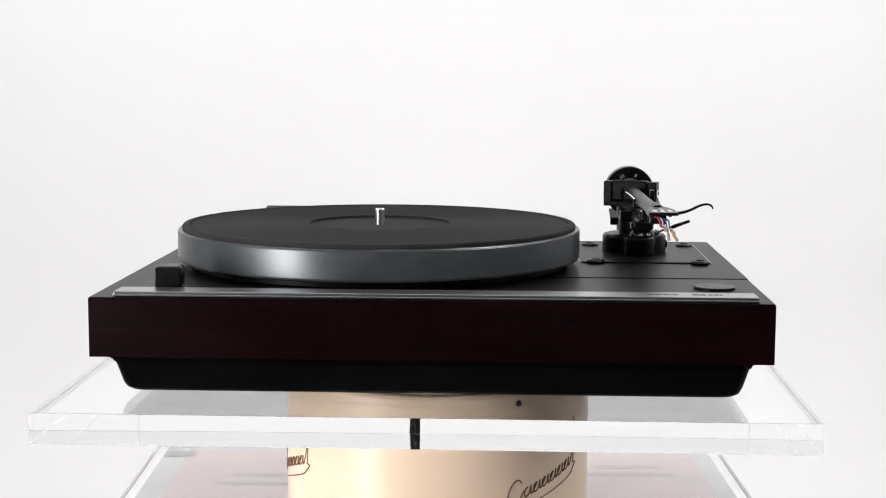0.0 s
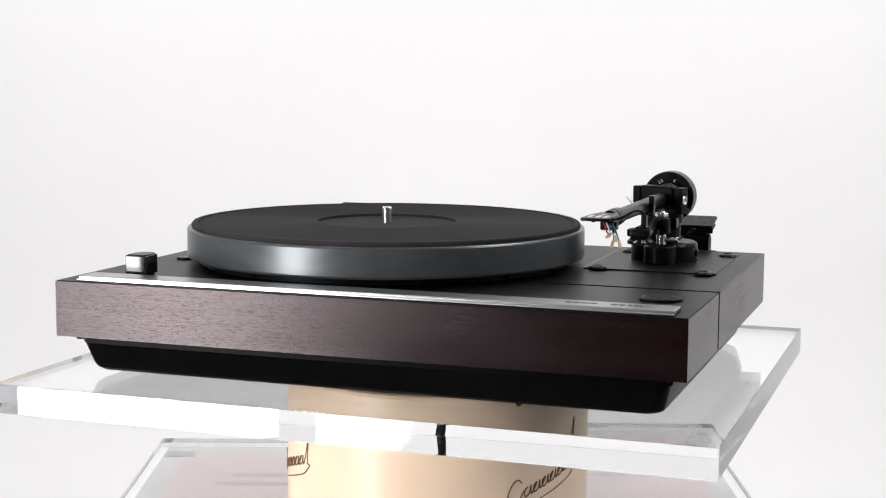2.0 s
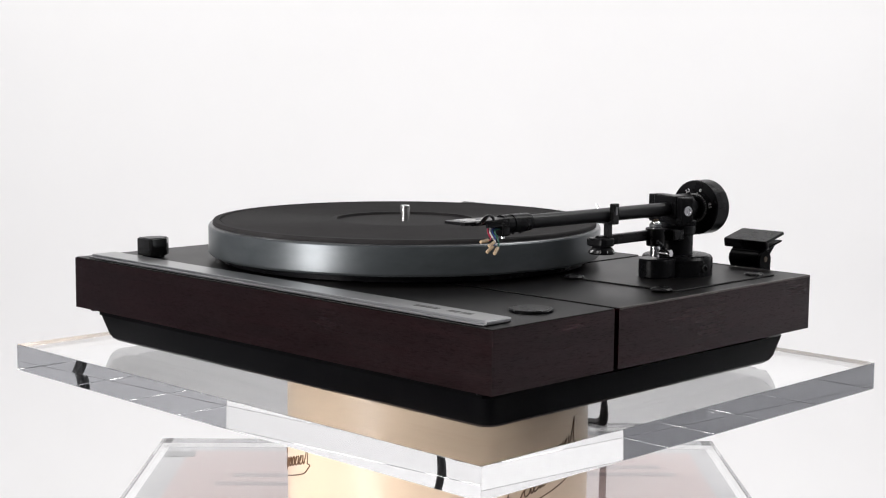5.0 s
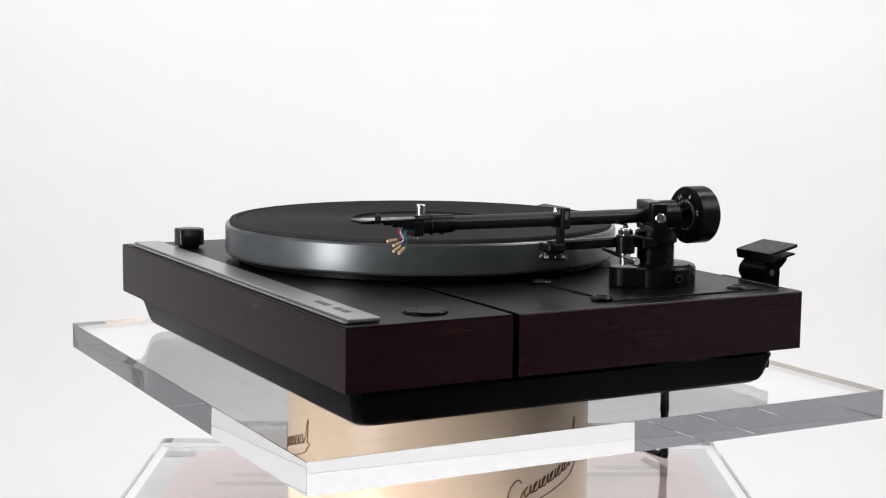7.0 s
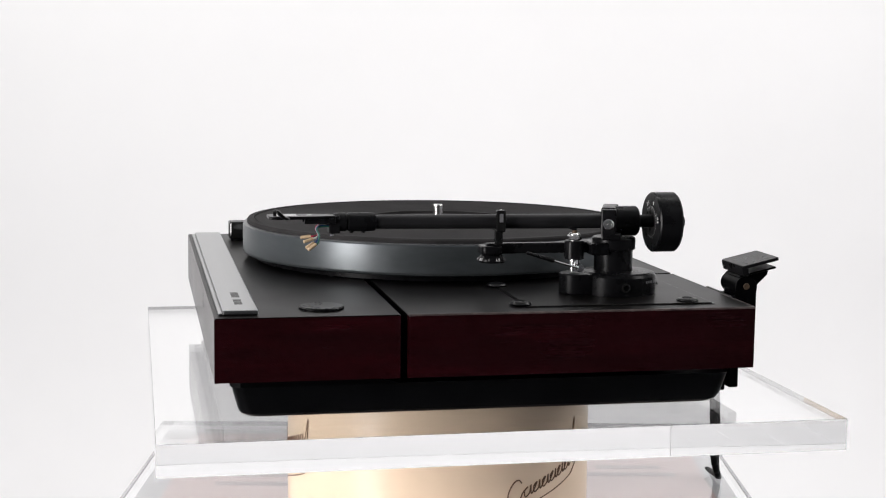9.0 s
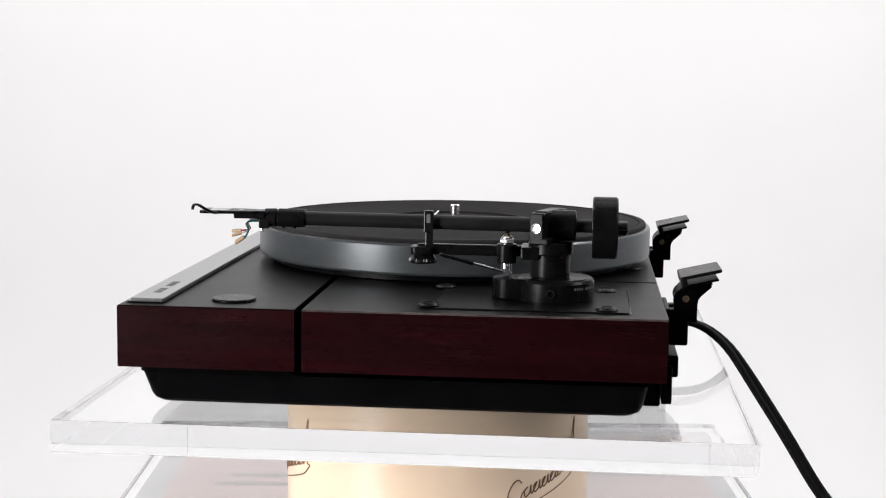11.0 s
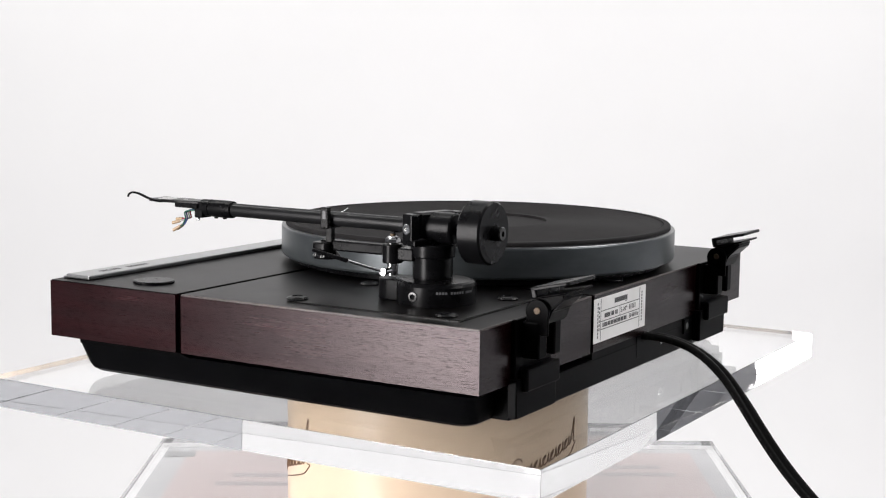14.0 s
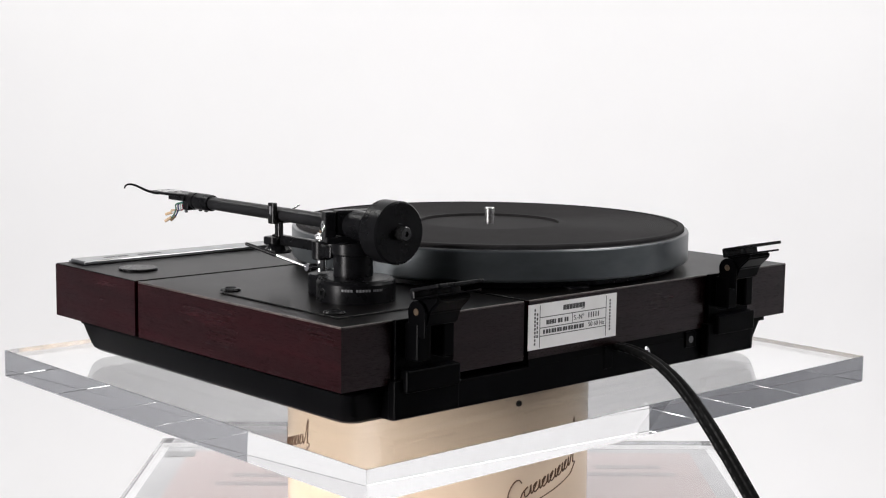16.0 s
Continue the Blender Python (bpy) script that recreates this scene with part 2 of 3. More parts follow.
def lettering(text, size, m, material, parent, depth=0.00008, label=""):
    """Letters of the built-in font as a mesh, laid out by the pose m in the record player's plan."""
    cu = bpy.data.curves.new("lettering", "FONT")
    cu.body, cu.size, cu.extrude, cu.align_x, cu.align_y, cu.resolution_u = text, size, depth, "CENTER", "CENTER", 3
    tmp = bpy.data.objects.new("lettering", cu)
    scene.collection.objects.link(tmp)
    me = bpy.data.meshes.new_from_object(tmp.evaluated_get(bpy.context.evaluated_depsgraph_get()))
    bpy.data.objects.remove(tmp)
    me.transform(Matrix.Translation(PLAN) @ m)
    me.materials.clear()
    me.materials.append(material)
    ob = new("lettering", me)
    ob.parent = parent
    if label:
        tagged(ob, label)
    return ob


def fresh():
    return bmesh.new()


# ---- the studio ----
def studio():
    bm = fresh()
    half, wall_y, bend = 3.2, 2.6, 0.8
    line = [(1.2, 0.0), (wall_y - bend, 0.0)]
    line += [(wall_y - bend + bend * math.sin(radians(a)), bend - bend * math.cos(radians(a))) for a in range(9, 91, 9)]
    line += [(wall_y, 3.4)]
    back = [(y + 0.02, z - 0.02) for y, z in line]
    rows = []
    for x in (-half, half):
        rows.append(([bm.verts.new((x, y, z)) for y, z in line], [bm.verts.new((x, y, z)) for y, z in back]))
    for k in range(len(line) - 1):
        bm.faces.new((rows[0][0][k], rows[1][0][k], rows[1][0][k + 1], rows[0][0][k + 1]))
        bm.faces.new((rows[0][1][k], rows[0][1][k + 1], rows[1][1][k + 1], rows[1][1][k]))
    bmesh.ops.recalc_face_normals(bm, faces=bm.faces[:])
    tagged(part("backdrop", bm, SWEEP), "seamless white paper studio backdrop sweeping up behind", "backdrop", kind="structure")
    # Unseen walls close the room; their greys set what veneer and acrylic edges reflect.
    tagged(part("wall_west", box(fresh(), -3.4, -3.22, -3.2, 2.8, 0, 3.6), MID_WALL), "unseen mid grey wall toned for the reflections", "wall", kind="structure")
    tagged(part("wall_east", box(fresh(), 3.22, 3.4, -3.2, 2.8, 0, 3.6), GREY_WALL), "unseen pale grey wall that brightens the acrylic edges", "wall", kind="structure")
    tagged(part("wall_south", box(fresh(), -3.4, 3.4, -3.4, -3.2, 0, 3.6), DARK_WALL), "unseen charcoal wall that keeps reflections dark", "wall", kind="structure")
    tagged(part("wall_north", box(fresh(), -3.4, 3.4, 2.8, 2.98, 0, 3.6), WALL), "pale blue-grey painted studio wall behind the backdrop", "wall", kind="structure")
    tagged(part("ceiling", box(fresh(), -3.4, 3.4, -3.4, 2.98, 3.6, 3.75), WALL), "pale blue-grey painted studio ceiling", "ceiling", kind="structure")
    tagged(part("floor", box(fresh(), -3.4, 3.4, -3.4, 2.98, -0.12, -0.03), WALL), "pale blue-grey studio floor under the paper", "floor", kind="structure")


def stand():
    """What stands still under the turning plate."""
    z = TOP
    pedestal = part("pedestal", box(fresh(), -0.15, 0.15, -0.13, 0.13, 0.0, z - 0.2262, 0.004), PILLAR)
    tagged(pedestal, "plain white painted display pedestal under the board", "pedestal")

    board = new("display_board")
    tagged(board, "pinkish brown printed board with grey border under clear acrylic", "board")
    body = part("panel", box(fresh(), -0.2405, 0.2405, -0.208, 0.188, z - 0.2260, z - 0.2074, 0.0015), BOARD_RIM, board, "grey border of the board")
    part("print", box(fresh(), -0.2190, 0.2230, -0.198, 0.171, z - 0.2074, z - 0.2070), BOARD, body, "pinkish brown printed sheet")
    for x0, x1, y in ((-0.170, -0.118, 0.095), (-0.182, -0.085, 0.070), (0.135, 0.19, 0.125), (0.12, 0.2, 0.103)):
        part("printed_bar", box(fresh(), x0, x1, y - 0.005, y + 0.005, z - 0.2070, z - 0.2067), BOARD_BAR, body, "blurred grey-brown printed bar")

    base = new("base_plate")
    tagged(base, "thick clear acrylic base plate lying on the printed board", "plate")
    slab = part("slab", box(fresh(), -0.247, 0.247, -0.215, 0.194, z - 0.206, z - 0.186, 0.0004), CLEAR, base)
    slab.visible_shadow = False
    part("tape", box(fresh(), -0.2385, -0.2125, 0.150, 0.166, z - 0.2066, z - 0.2062), TAPE, base, "dark grey tape stuck under the plate's corner")

    drum = new("motor_drum")
    tagged(drum, "cream enamelled round turntable motor drum with brown script mark", "drum")
    r = 0.1145
    bm = fresh()
    turned(bm, [(0, -0.1858), (r - 0.002, -0.1858), (r, -0.1838), (r, -0.0953), (r - 0.0015, -0.0933), (0, -0.0933)], (0, 0, z), seg=128)
    part("shell", bm, CREAM, drum)
    bm = fresh()
    turned(bm, [(0, -0.0934), (0.1062, -0.0934), (0.1062, -0.0924), (0, -0.0924)], (0, 0, z), seg=96)
    part("bearing_gap", bm, SATIN, drum, "dark gap under the turning disc")
    bm = fresh()
    turned(bm, [(0, -0.0924), (0.1080, -0.0924), (0.1088, -0.0918), (0.1088, -0.0903), (0.1080, -0.0896), (0, -0.0896)], (0, 0, z), seg=128)
    part("bearing_disc", bm, CREAM, drum, "thin cream disc under the turning plate")
    a = math.asin(0.0565 / r)
    n = Vector((math.sin(a), -math.cos(a), 0))
    bm = fresh()
    turned(bm, [(0, 0.0012), (0.0012, 0.0011), (0.0022, 0.0006), (0.0025, -0.001), (0, -0.001)], n * r + Vector((0, 0, z - 0.1)), n, 20)
    part("screw", bm, SATIN, drum, "small dark screw")

    def script_mark(centre_angle, height):
        """A brown mark of loops over a swung underline, wrapped round the shell."""
        def wrap(u, v):
            q = centre_angle + u * 1.33 / r
            return Vector((r * math.sin(q) * 1.0012, -r * math.cos(q) * 1.0012, z + height + v * 1.33))
        loops = [(-0.0180, 0.0088), (-0.0200, 0.0112), (-0.0232, 0.0108), (-0.0262, 0.0066), (-0.0262, 0.0014), (-0.0228, -0.0012), (-0.0192, 0.0004), (-0.0172, 0.0034)]
        for k in range(6):
            u0 = -0.0140 + k * 0.0062
            loops += [(u0, 0.0050), (u0 - 0.0022, 0.0036), (u0 - 0.0016, 0.0002), (u0 + 0.0012, 0.0014), (u0 + 0.0020, 0.0052), (u0 + 0.0022, 0.0006), (u0 + 0.0036, 0.0010)]
        loops += [(0.0226, 0.0058), (0.0250, 0.0128), (0.0240, 0.0002)]
        slope = 0.30
        bm = fresh()
        sweep(bm, smooth_path([wrap(u, v + slope * u) for u, v in loops], 5), 0.00052, 6)
        under = [(0.0245, -0.0028), (0.020, -0.0052), (0.006, -0.0056), (-0.010, -0.0052), (-0.024, -0.0056)]
        tail = [(0.0238, 0.0), (0.0266, -0.0012)] + under
        sweep(bm, smooth_path([wrap(u, v + slope * u) for u, v in tail], 6), 0.00048, 6)
        part("script_mark", bm, LOGO_BROWN, drum, "brown printed script-like mark", angle=70)

    script_mark(0.755, -0.1462)
    script_mark(-1.245, -0.1470)


# ---- the turning plate ----
def turning_plate():
    thing = new("turning_plate")
    tagged(thing, "thick clear acrylic turning plate carrying the record player", "plate")
    slab = part("slab", box(fresh(), -0.2475, 0.2475, -0.2145, 0.2145, -0.0884, -0.0684, 0.0003), CLEAR, thing)
    slab.data.materials.append(SAWN)
    for face in slab.data.polygons:
        face.material_index = 1 if abs(face.normal.z) < 0.5 else 0
    slab.visible_shadow = False
    return thing


# ---- the record player ----
def player():
    thing = new("record_player")
    tagged(thing, "dark mahogany veneered record player with grey platter, lid removed", "record player")
    body(thing)
    platter(thing)
    controls(thing)
    arm_panel(thing)
    tonearm(thing)
    rear(thing)
    return thing


GX, GY, GAP = 0.0665, 0.1140, 0.0046      # the gap that sets the arm board apart


def body(thing):
    h = -0.0390
    wood, edge = 0.006, 0.0008
    plinth = piece("plinth", prism(fresh(), [(-0.216, 0.004), (0.216, 0.004), (0.216, GY - GAP / 2), (GX - GAP / 2, GY - GAP / 2), (GX - GAP / 2, 0.336), (-0.216, 0.336)],
                   h + 0.002, -0.0006), PLASTIC, thing, "black inner body")
    piece("top_panel", prism(fresh(), [(-0.2196, 0.0006), (0.2196, 0.0006), (0.2196, GY - GAP / 2), (GX - GAP / 2, GY - GAP / 2), (GX - GAP / 2, 0.3394), (-0.2196, 0.3394)],
          -0.0006, 0.0, 0.0002, seg=1), TOP_BLACK, plinth, "black satin top panel")
    for name, axis_wood, label, outline in (
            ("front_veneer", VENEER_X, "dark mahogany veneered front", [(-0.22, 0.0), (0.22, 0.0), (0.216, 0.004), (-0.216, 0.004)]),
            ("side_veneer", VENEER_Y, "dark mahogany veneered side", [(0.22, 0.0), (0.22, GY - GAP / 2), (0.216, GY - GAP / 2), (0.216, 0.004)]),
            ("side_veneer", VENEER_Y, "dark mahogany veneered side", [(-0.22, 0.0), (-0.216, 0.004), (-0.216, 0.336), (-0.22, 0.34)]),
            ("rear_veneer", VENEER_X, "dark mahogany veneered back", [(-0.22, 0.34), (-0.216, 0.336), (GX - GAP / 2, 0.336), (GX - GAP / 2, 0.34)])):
        piece(name, prism(fresh(), outline, h, -0.0006), axis_wood, plinth, label)

    board = piece("arm_board", box(fresh(), GX + GAP / 2, 0.216, GY + GAP / 2, 0.336, h + 0.002, -0.0006), PLASTIC, thing, "black body of the floating arm board")
    piece("top_panel", box(fresh(), GX + GAP / 2, 0.2196, GY + GAP / 2, 0.3394, -0.0006, 0.0, 0.0002, 1), TOP_BLACK, board, "black satin top panel")
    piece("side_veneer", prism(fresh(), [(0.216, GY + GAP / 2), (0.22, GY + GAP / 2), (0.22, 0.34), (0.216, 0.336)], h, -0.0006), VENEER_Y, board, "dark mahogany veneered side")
    # Pale strips paint the highlight along the worn top edges.
    piece("worn_edge_highlight", box(fresh(), 0.2190, 0.2202, GY + GAP / 2 + 0.0003, 0.3398, -0.0012, 0.0002, 0.0003, 1), EDGE_HIGHLIGHT, board, "worn edge of the veneer with its highlight painted pale")
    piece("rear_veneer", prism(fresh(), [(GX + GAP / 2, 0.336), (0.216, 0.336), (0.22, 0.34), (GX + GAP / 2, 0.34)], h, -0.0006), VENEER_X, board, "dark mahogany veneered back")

    piece("worn_edge_highlight", box(fresh(), GX + GAP / 2 + 0.0003, 0.2188, 0.3391, 0.3402, -0.0011, 0.0002, 0.0003, 1), EDGE_HIGHLIGHT, board, "worn edge of the veneer with its highlight painted pale")
    piece("worn_edge_highlight", box(fresh(), -0.2198, GX - GAP / 2 - 0.0003, 0.3391, 0.3402, -0.0011, 0.0002, 0.0003, 1), EDGE_HIGHLIGHT, plinth, "worn edge of the veneer with its highlight painted pale")

    # moulded tray, narrower at its foot, with rounded corners
    bm = fresh()
    rings = []
    for z, side, front, back, r in ((-0.0445, 0.0012, 0.0010, 0.0, 0.007), (-0.0590, 0.0050, 0.0050, 0.0030, 0.008), (-0.0625, 0.0064, 0.0066, 0.0048, 0.009),
                                    (-0.0645, 0.0088, 0.0092, 0.0075, 0.010), (-0.0655, 0.0135, 0.0140, 0.0120, 0.012)):
        rings.append([bm.verts.new((x, y, z)) for x, y in rounded(-0.2085 + side, 0.2085 - side, 0.0100 + front, 0.3300 - back, r)])
    n = len(rings[0])
    for a, b in zip(rings, rings[1:]):
        for k in range(n):
            bm.faces.new((a[k], b[k], b[(k + 1) % n], a[(k + 1) % n]))
    bm.faces.new(rings[0])
    bm.faces.new(rings[-1][::-1])
    bmesh.ops.recalc_face_normals(bm, faces=bm.faces[:])
    tray = piece("tray", bm, PLASTIC, thing, "black moulded plastic bottom tray")
    # the lip dips beside the gap and leaves the arm board free
    bm = prism(fresh(), [(-0.2085, 0.0160), (-0.2030, 0.0100), (0.2030, 0.0100), (0.2085, 0.0160), (0.2085, 0.0930), (-0.2085, 0.0930)], -0.0446, h + 0.0005)
    prism(bm, [(-0.2085, 0.0930), (GX - 0.01, 0.0930), (GX - 0.01, 0.330), (-0.2085, 0.330)], -0.0446, h + 0.0005)
    made = len(bm.verts)
    prism(bm, [(GX - 0.01, 0.0930), (0.2085, 0.0930), (0.2085, 0.1130), (GX - 0.01, 0.1130)], -0.0446, h + 0.0005)
    bm.verts.ensure_lookup_table()
    for v in bm.verts[made:]:
        if v.co.y > 0.11 and v.co.z > -0.044:
            v.co.z = -0.0444
    piece("tray_lip", bm, PLASTIC, tray, "stepped upper lip of the tray")
    for x in (-0.11, 0.11):
        for y in (0.10, 0.24):
            bm = fresh()
            turned(bm, [(0, -0.0682), (0.012, -0.0682), (0.0125, -0.0678), (0.0125, -0.0655), (0, -0.0655)], (x, y, 0), seg=28)
            piece("foot", bm, RUBBER, tray, "flat black rubber foot")
    for x in (-0.205, 0.205):
        piece("bumper", rod(fresh(), (x, 0.007, -0.0395), (x, 0.007, -0.0412), 0.003), PLASTIC, tray)


PX, PY, PR = -0.0474, 0.1876, 0.1515


def platter(thing):
    bm = fresh()
    turned(bm, [(0.02, 0.0052), (PR - 0.0025, 0.0052), (PR - 0.0006, 0.0060), (PR, 0.0075), (PR, 0.0262), (PR - 0.0004, 0.0270), (PR - 0.0012, 0.0274), (0.02, 0.0274)],
           (PX, PY, 0), seg=160)
    disc = piece("platter", bm, RIM, thing, "heavy platter with grey lacquered rim")
    bm = fresh()
    turned(bm, [(PR - 0.0032, 0.0275), (PR - 0.0003, 0.0271), (PR - 0.0006, 0.0276), (PR - 0.0032, 0.0279)], (PX, PY, 0), seg=160)
    piece("polished_edge", bm, EDGE_METAL, disc, "thin bright turned edge")
    bm = fresh()
    mr = PR - 0.0032
    profile = [(0.004, 0.0275), (mr - 0.0005, 0.0275), (mr, 0.0280), (mr, 0.0300), (mr - 0.0008, 0.0310), (mr - 0.0050, 0.0312), (mr - 0.0054, 0.0300), (mr - 0.0062, 0.0300), (mr - 0.0066, 0.0307)]
    r = mr - 0.0075
    while r > 0.058:
        profile += [(r, 0.03062), (r - 0.0006, 0.03046)]
        r -= 0.0016
    profile += [(0.0555, 0.0310), (0.0532, 0.0310), (0.0530, 0.0290), (0.0500, 0.0289), (0.012, 0.0290), (0.004, 0.0290)]
    turned(bm, profile, (PX, PY, 0), seg=144)
    piece("mat", bm, RUBBER, disc, "grooved black rubber platter mat")
    bm = fresh()
    turned(bm, [(0, 0.0262), (0.02, 0.0262), (0.02, 0.0245), (0.021, 0.0054), (0, 0.0054)], (PX, PY, 0), seg=32)
    piece("hub", bm, SATIN, disc)
    # Added disc blocks the backdrop's light under the rim, so the gap stays dark.
    bm = fresh()
    turned(bm, [(0, 0.0004), (0.141, 0.0004), (0.142, 0.0010), (0.142, 0.0050), (0, 0.0050)], (PX, PY, 0), seg=96)
    piece("gap_block", bm, SATIN, disc, "dark disc added to block light under the rim")
    bm = fresh()
    turned(bm, [(0, 0.027), (0.0037, 0.027), (0.0037, 0.0407), (0.0032, 0.0413), (0, 0.0413)], (PX, PY, 0), seg=40)
    piece("spindle", bm, STEEL, disc, "polished steel centre spindle")


def controls(thing):
    bm = fresh()
    box(bm, -0.2050, 0.2105, 0.0055, 0.0268, 0.0003, 0.0032, 0.0007)
    strip = piece("trim_strip", bm, BRUSHED, thing, "brushed aluminium trim strip")
    piece("strip_step", box(fresh(), -0.2052, 0.2107, 0.0030, 0.0054, 0.0003, 0.0016, 0.0004), BRUSHED, strip)
    for x0, x1 in ((0.1400, 0.1440), (0.1448, 0.1496), (0.1504, 0.1548), (0.1556, 0.1602), (0.1690, 0.1730), (0.1738, 0.1776), (0.1796, 0.1820), (0.1828, 0.1860), (0.1868, 0.1884)):
        piece("printed_mark", box(fresh(), x0, x1, 0.0140, 0.0190, 0.0032, 0.00328), INK, strip, "small dark printed mark")

    x, y = -0.1756, 0.0420
    knob = piece("speed_knob", prism(fresh(), [(x - 0.0085, y - 0.0095), (x + 0.0075, y - 0.0095), (x + 0.0088, y - 0.0070), (x + 0.0084, y + 0.0060), (x + 0.0030, y + 0.0120), (x - 0.0055, y + 0.0105), (x - 0.0092, y + 0.0030)],
                 0.0022, 0.0154, 0.0008), GLOSS, thing, "glossy black angular speed knob")
    piece("collar", rod(fresh(), (x, y, 0.0003), (x, y, 0.0022), 0.0085), SATIN, knob)
    piece("cap", prism(fresh(), [(x - 0.0072, y - 0.0083), (x + 0.0064, y - 0.0083), (x + 0.0075, y - 0.0060), (x + 0.0072, y + 0.0052), (x + 0.0026, y + 0.0106), (x - 0.0047, y + 0.0092), (x - 0.0080, y + 0.0026)],
          0.0154, 0.0159, 0.0002), SATIN, knob, "dull black cap with pointer")
    for cx, cy, r in ((0.1900, 0.0672, 0.0140), (0.0000, 0.3220, 0.0095), (-0.1935, 0.1360, 0.0070)):
        bm = fresh()
        turned(bm, [(0, 0.0002), (r, 0.0002), (r, 0.0012), (r - 0.0006, 0.0018), (0, 0.0019)], (cx, cy, 0), seg=40)
        piece("cover_disc", bm, SATIN, thing, "flat round black cover disc")


def arm_panel(thing):
    panel = piece("arm_plate", box(fresh(), 0.1062, 0.2042, 0.1958, 0.3170, 0.0002, 0.0010, 0.0003, 1), TOP_BLACK, thing, "black satin plate carrying the tonearm")
    for x, y in ((0.1169, 0.1960), (0.1957, 0.1925), (0.1960, 0.3033), (0.1185, 0.3035)):
        bm = fresh()
        turned(bm, [(0, 0.0011), (0.0070, 0.0011), (0.0072, 0.0016), (0.0060, 0.0026), (0.0035, 0.0031), (0.0033, 0.0026), (0, 0.0026)], (x, y, 0), seg=28)
        piece("screw", bm, SATIN, panel, "black domed screw")
    for x0, x1, y0, y1 in ((0.1050, 0.2054, 0.1945, 0.1953), (0.1050, 0.2054, 0.3175, 0.3183), (0.1050, 0.1057, 0.1953, 0.3175), (0.2047, 0.2054, 0.1953, 0.3175)):
        piece("seam", box(fresh(), x0, x1, y0, y1, 0.0001, 0.0004), GLOSS, panel, "thin dark seam round the plate")


AX, AZ = 0.1510, 0.0487      # the tonearm's line
BX, BY = 0.1520, 0.2680      # its pillar


def tonearm(thing):
    arm = new("tonearm")
    arm.parent = thing
    tagged(arm, "black straight tonearm without cartridge, resting on its clip")

    bm = fresh()
    turned(bm, [(0, 0.001), (0.0255, 0.001), (0.0255, 0.0128), (0.0245, 0.0146), (0.0225, 0.0154), (0.0120, 0.0160), (0, 0.0160)], (BX, BY + 0.002, 0), seg=64)
    piece("base", bm, SATIN, arm, "round black base with printed mark")
    bm = fresh()
    outline = arc(0.1540, 0.2415, 0.0120, 180, 360, 20) + [(0.1660, 0.2520), (0.1420, 0.2520)]
    prism(bm, outline, 0.001, 0.0146, 0.0010)
    piece("base_lobe", bm, SATIN, arm)
    for a0, a1, count in ((30, 47, 4), (51, 73, 5), (76, 92, 6)):
        step = (a1 - a0) / count
        for k in range(count):
            bm = fresh()
            ring = []
            for i in range(4):
                q = radians(a0 + step * (k + 0.75 * i / 3))
                d = Vector((math.cos(q), math.sin(q), 0)) * 0.02558
                ring.append((bm.verts.new(Vector((BX, BY + 0.002, 0.0092)) + d), bm.verts.new(Vector((BX, BY + 0.002, 0.0108)) + d)))
            for i in range(3):
                bm.faces.new((ring[i][0], ring[i + 1][0], ring[i + 1][1], ring[i][1]))
            piece("printed_mark", bm, DIM_INK, arm, "small grey printed mark")
    bm = fresh()
    turned(bm, [(0, -0.002), (0.0026, -0.002), (0.0032, 0.0), (0.0030, 0.0006), (0.0018, 0.0006), (0.0016, -0.001), (0, -0.001)], (0.1777, BY, 0.0070), (1, 0, 0), 24)
    piece("clamp_screw", bm, GLOSS, arm, "recessed hex clamp screw")

    bm = fresh()
    turned(bm, [(0, 0.0155), (0.0128, 0.0155), (0.0128, 0.0295), (0.0142, 0.0300), (0.0144, 0.0306), (0.0144, 0.0372), (0.0136, 0.0380), (0, 0.0380)], (BX, BY - 0.001, 0), seg=48)
    piece("pillar", bm, SATIN, arm, "round black pivot pillar")
    bm = fresh()
    offset = Matrix.Translation((0.1486, 0.2651, 0)) @ Matrix.Rotation(radians(-20), 4, "Z")
    box(bm, -0.0217, -0.0150, -0.0048, 0.0048, 0.0395, 0.0575, 0.0008)
    box(bm, 0.0147, 0.0217, -0.0048, 0.0048, 0.0395, 0.0575, 0.0008)
    box(bm, -0.0217, 0.0217, -0.0044, 0.0080, 0.0374, 0.0415, 0.0008)
    bm.transform(offset)
    piece("yoke", bm, SATIN, arm, "square black bearing yoke set askew")
    bm = fresh()
    box(bm, -0.0146, 0.0143, -0.0054, 0.0042, 0.0420, 0.0582, 0.0014)
    bm.transform(offset)
    piece("bearing_block", bm, SATIN, arm)
    for x, d in ((0.0217, 1), (-0.0217, -1)):
        bm = fresh()
        turned(bm, [(0, -0.001), (0.0036, -0.001), (0.0036, 0.0003), (0.0031, 0.0007), (0.0021, 0.0006), (0.0018, 0.0001), (0.0008, 0.0001), (0.0006, 0.0005), (0, 0.0005)],
               (x, 0, 0.0478), (d, 0, 0), 28)
        bm.transform(offset)
        piece("pivot_screw", bm, CHROME, arm, "polished pivot screw")

    def tilted(y):
        return (AX + (0.19 - y) * 0.010, y, AZ + (0.19 - y) * 0.007)

    piece("tube", rod(fresh(), tilted(0.105), tilted(0.258), 0.0046, r2=0.0049, seg=32), TUBE, arm, "straight black arm tube")
    bm = fresh()
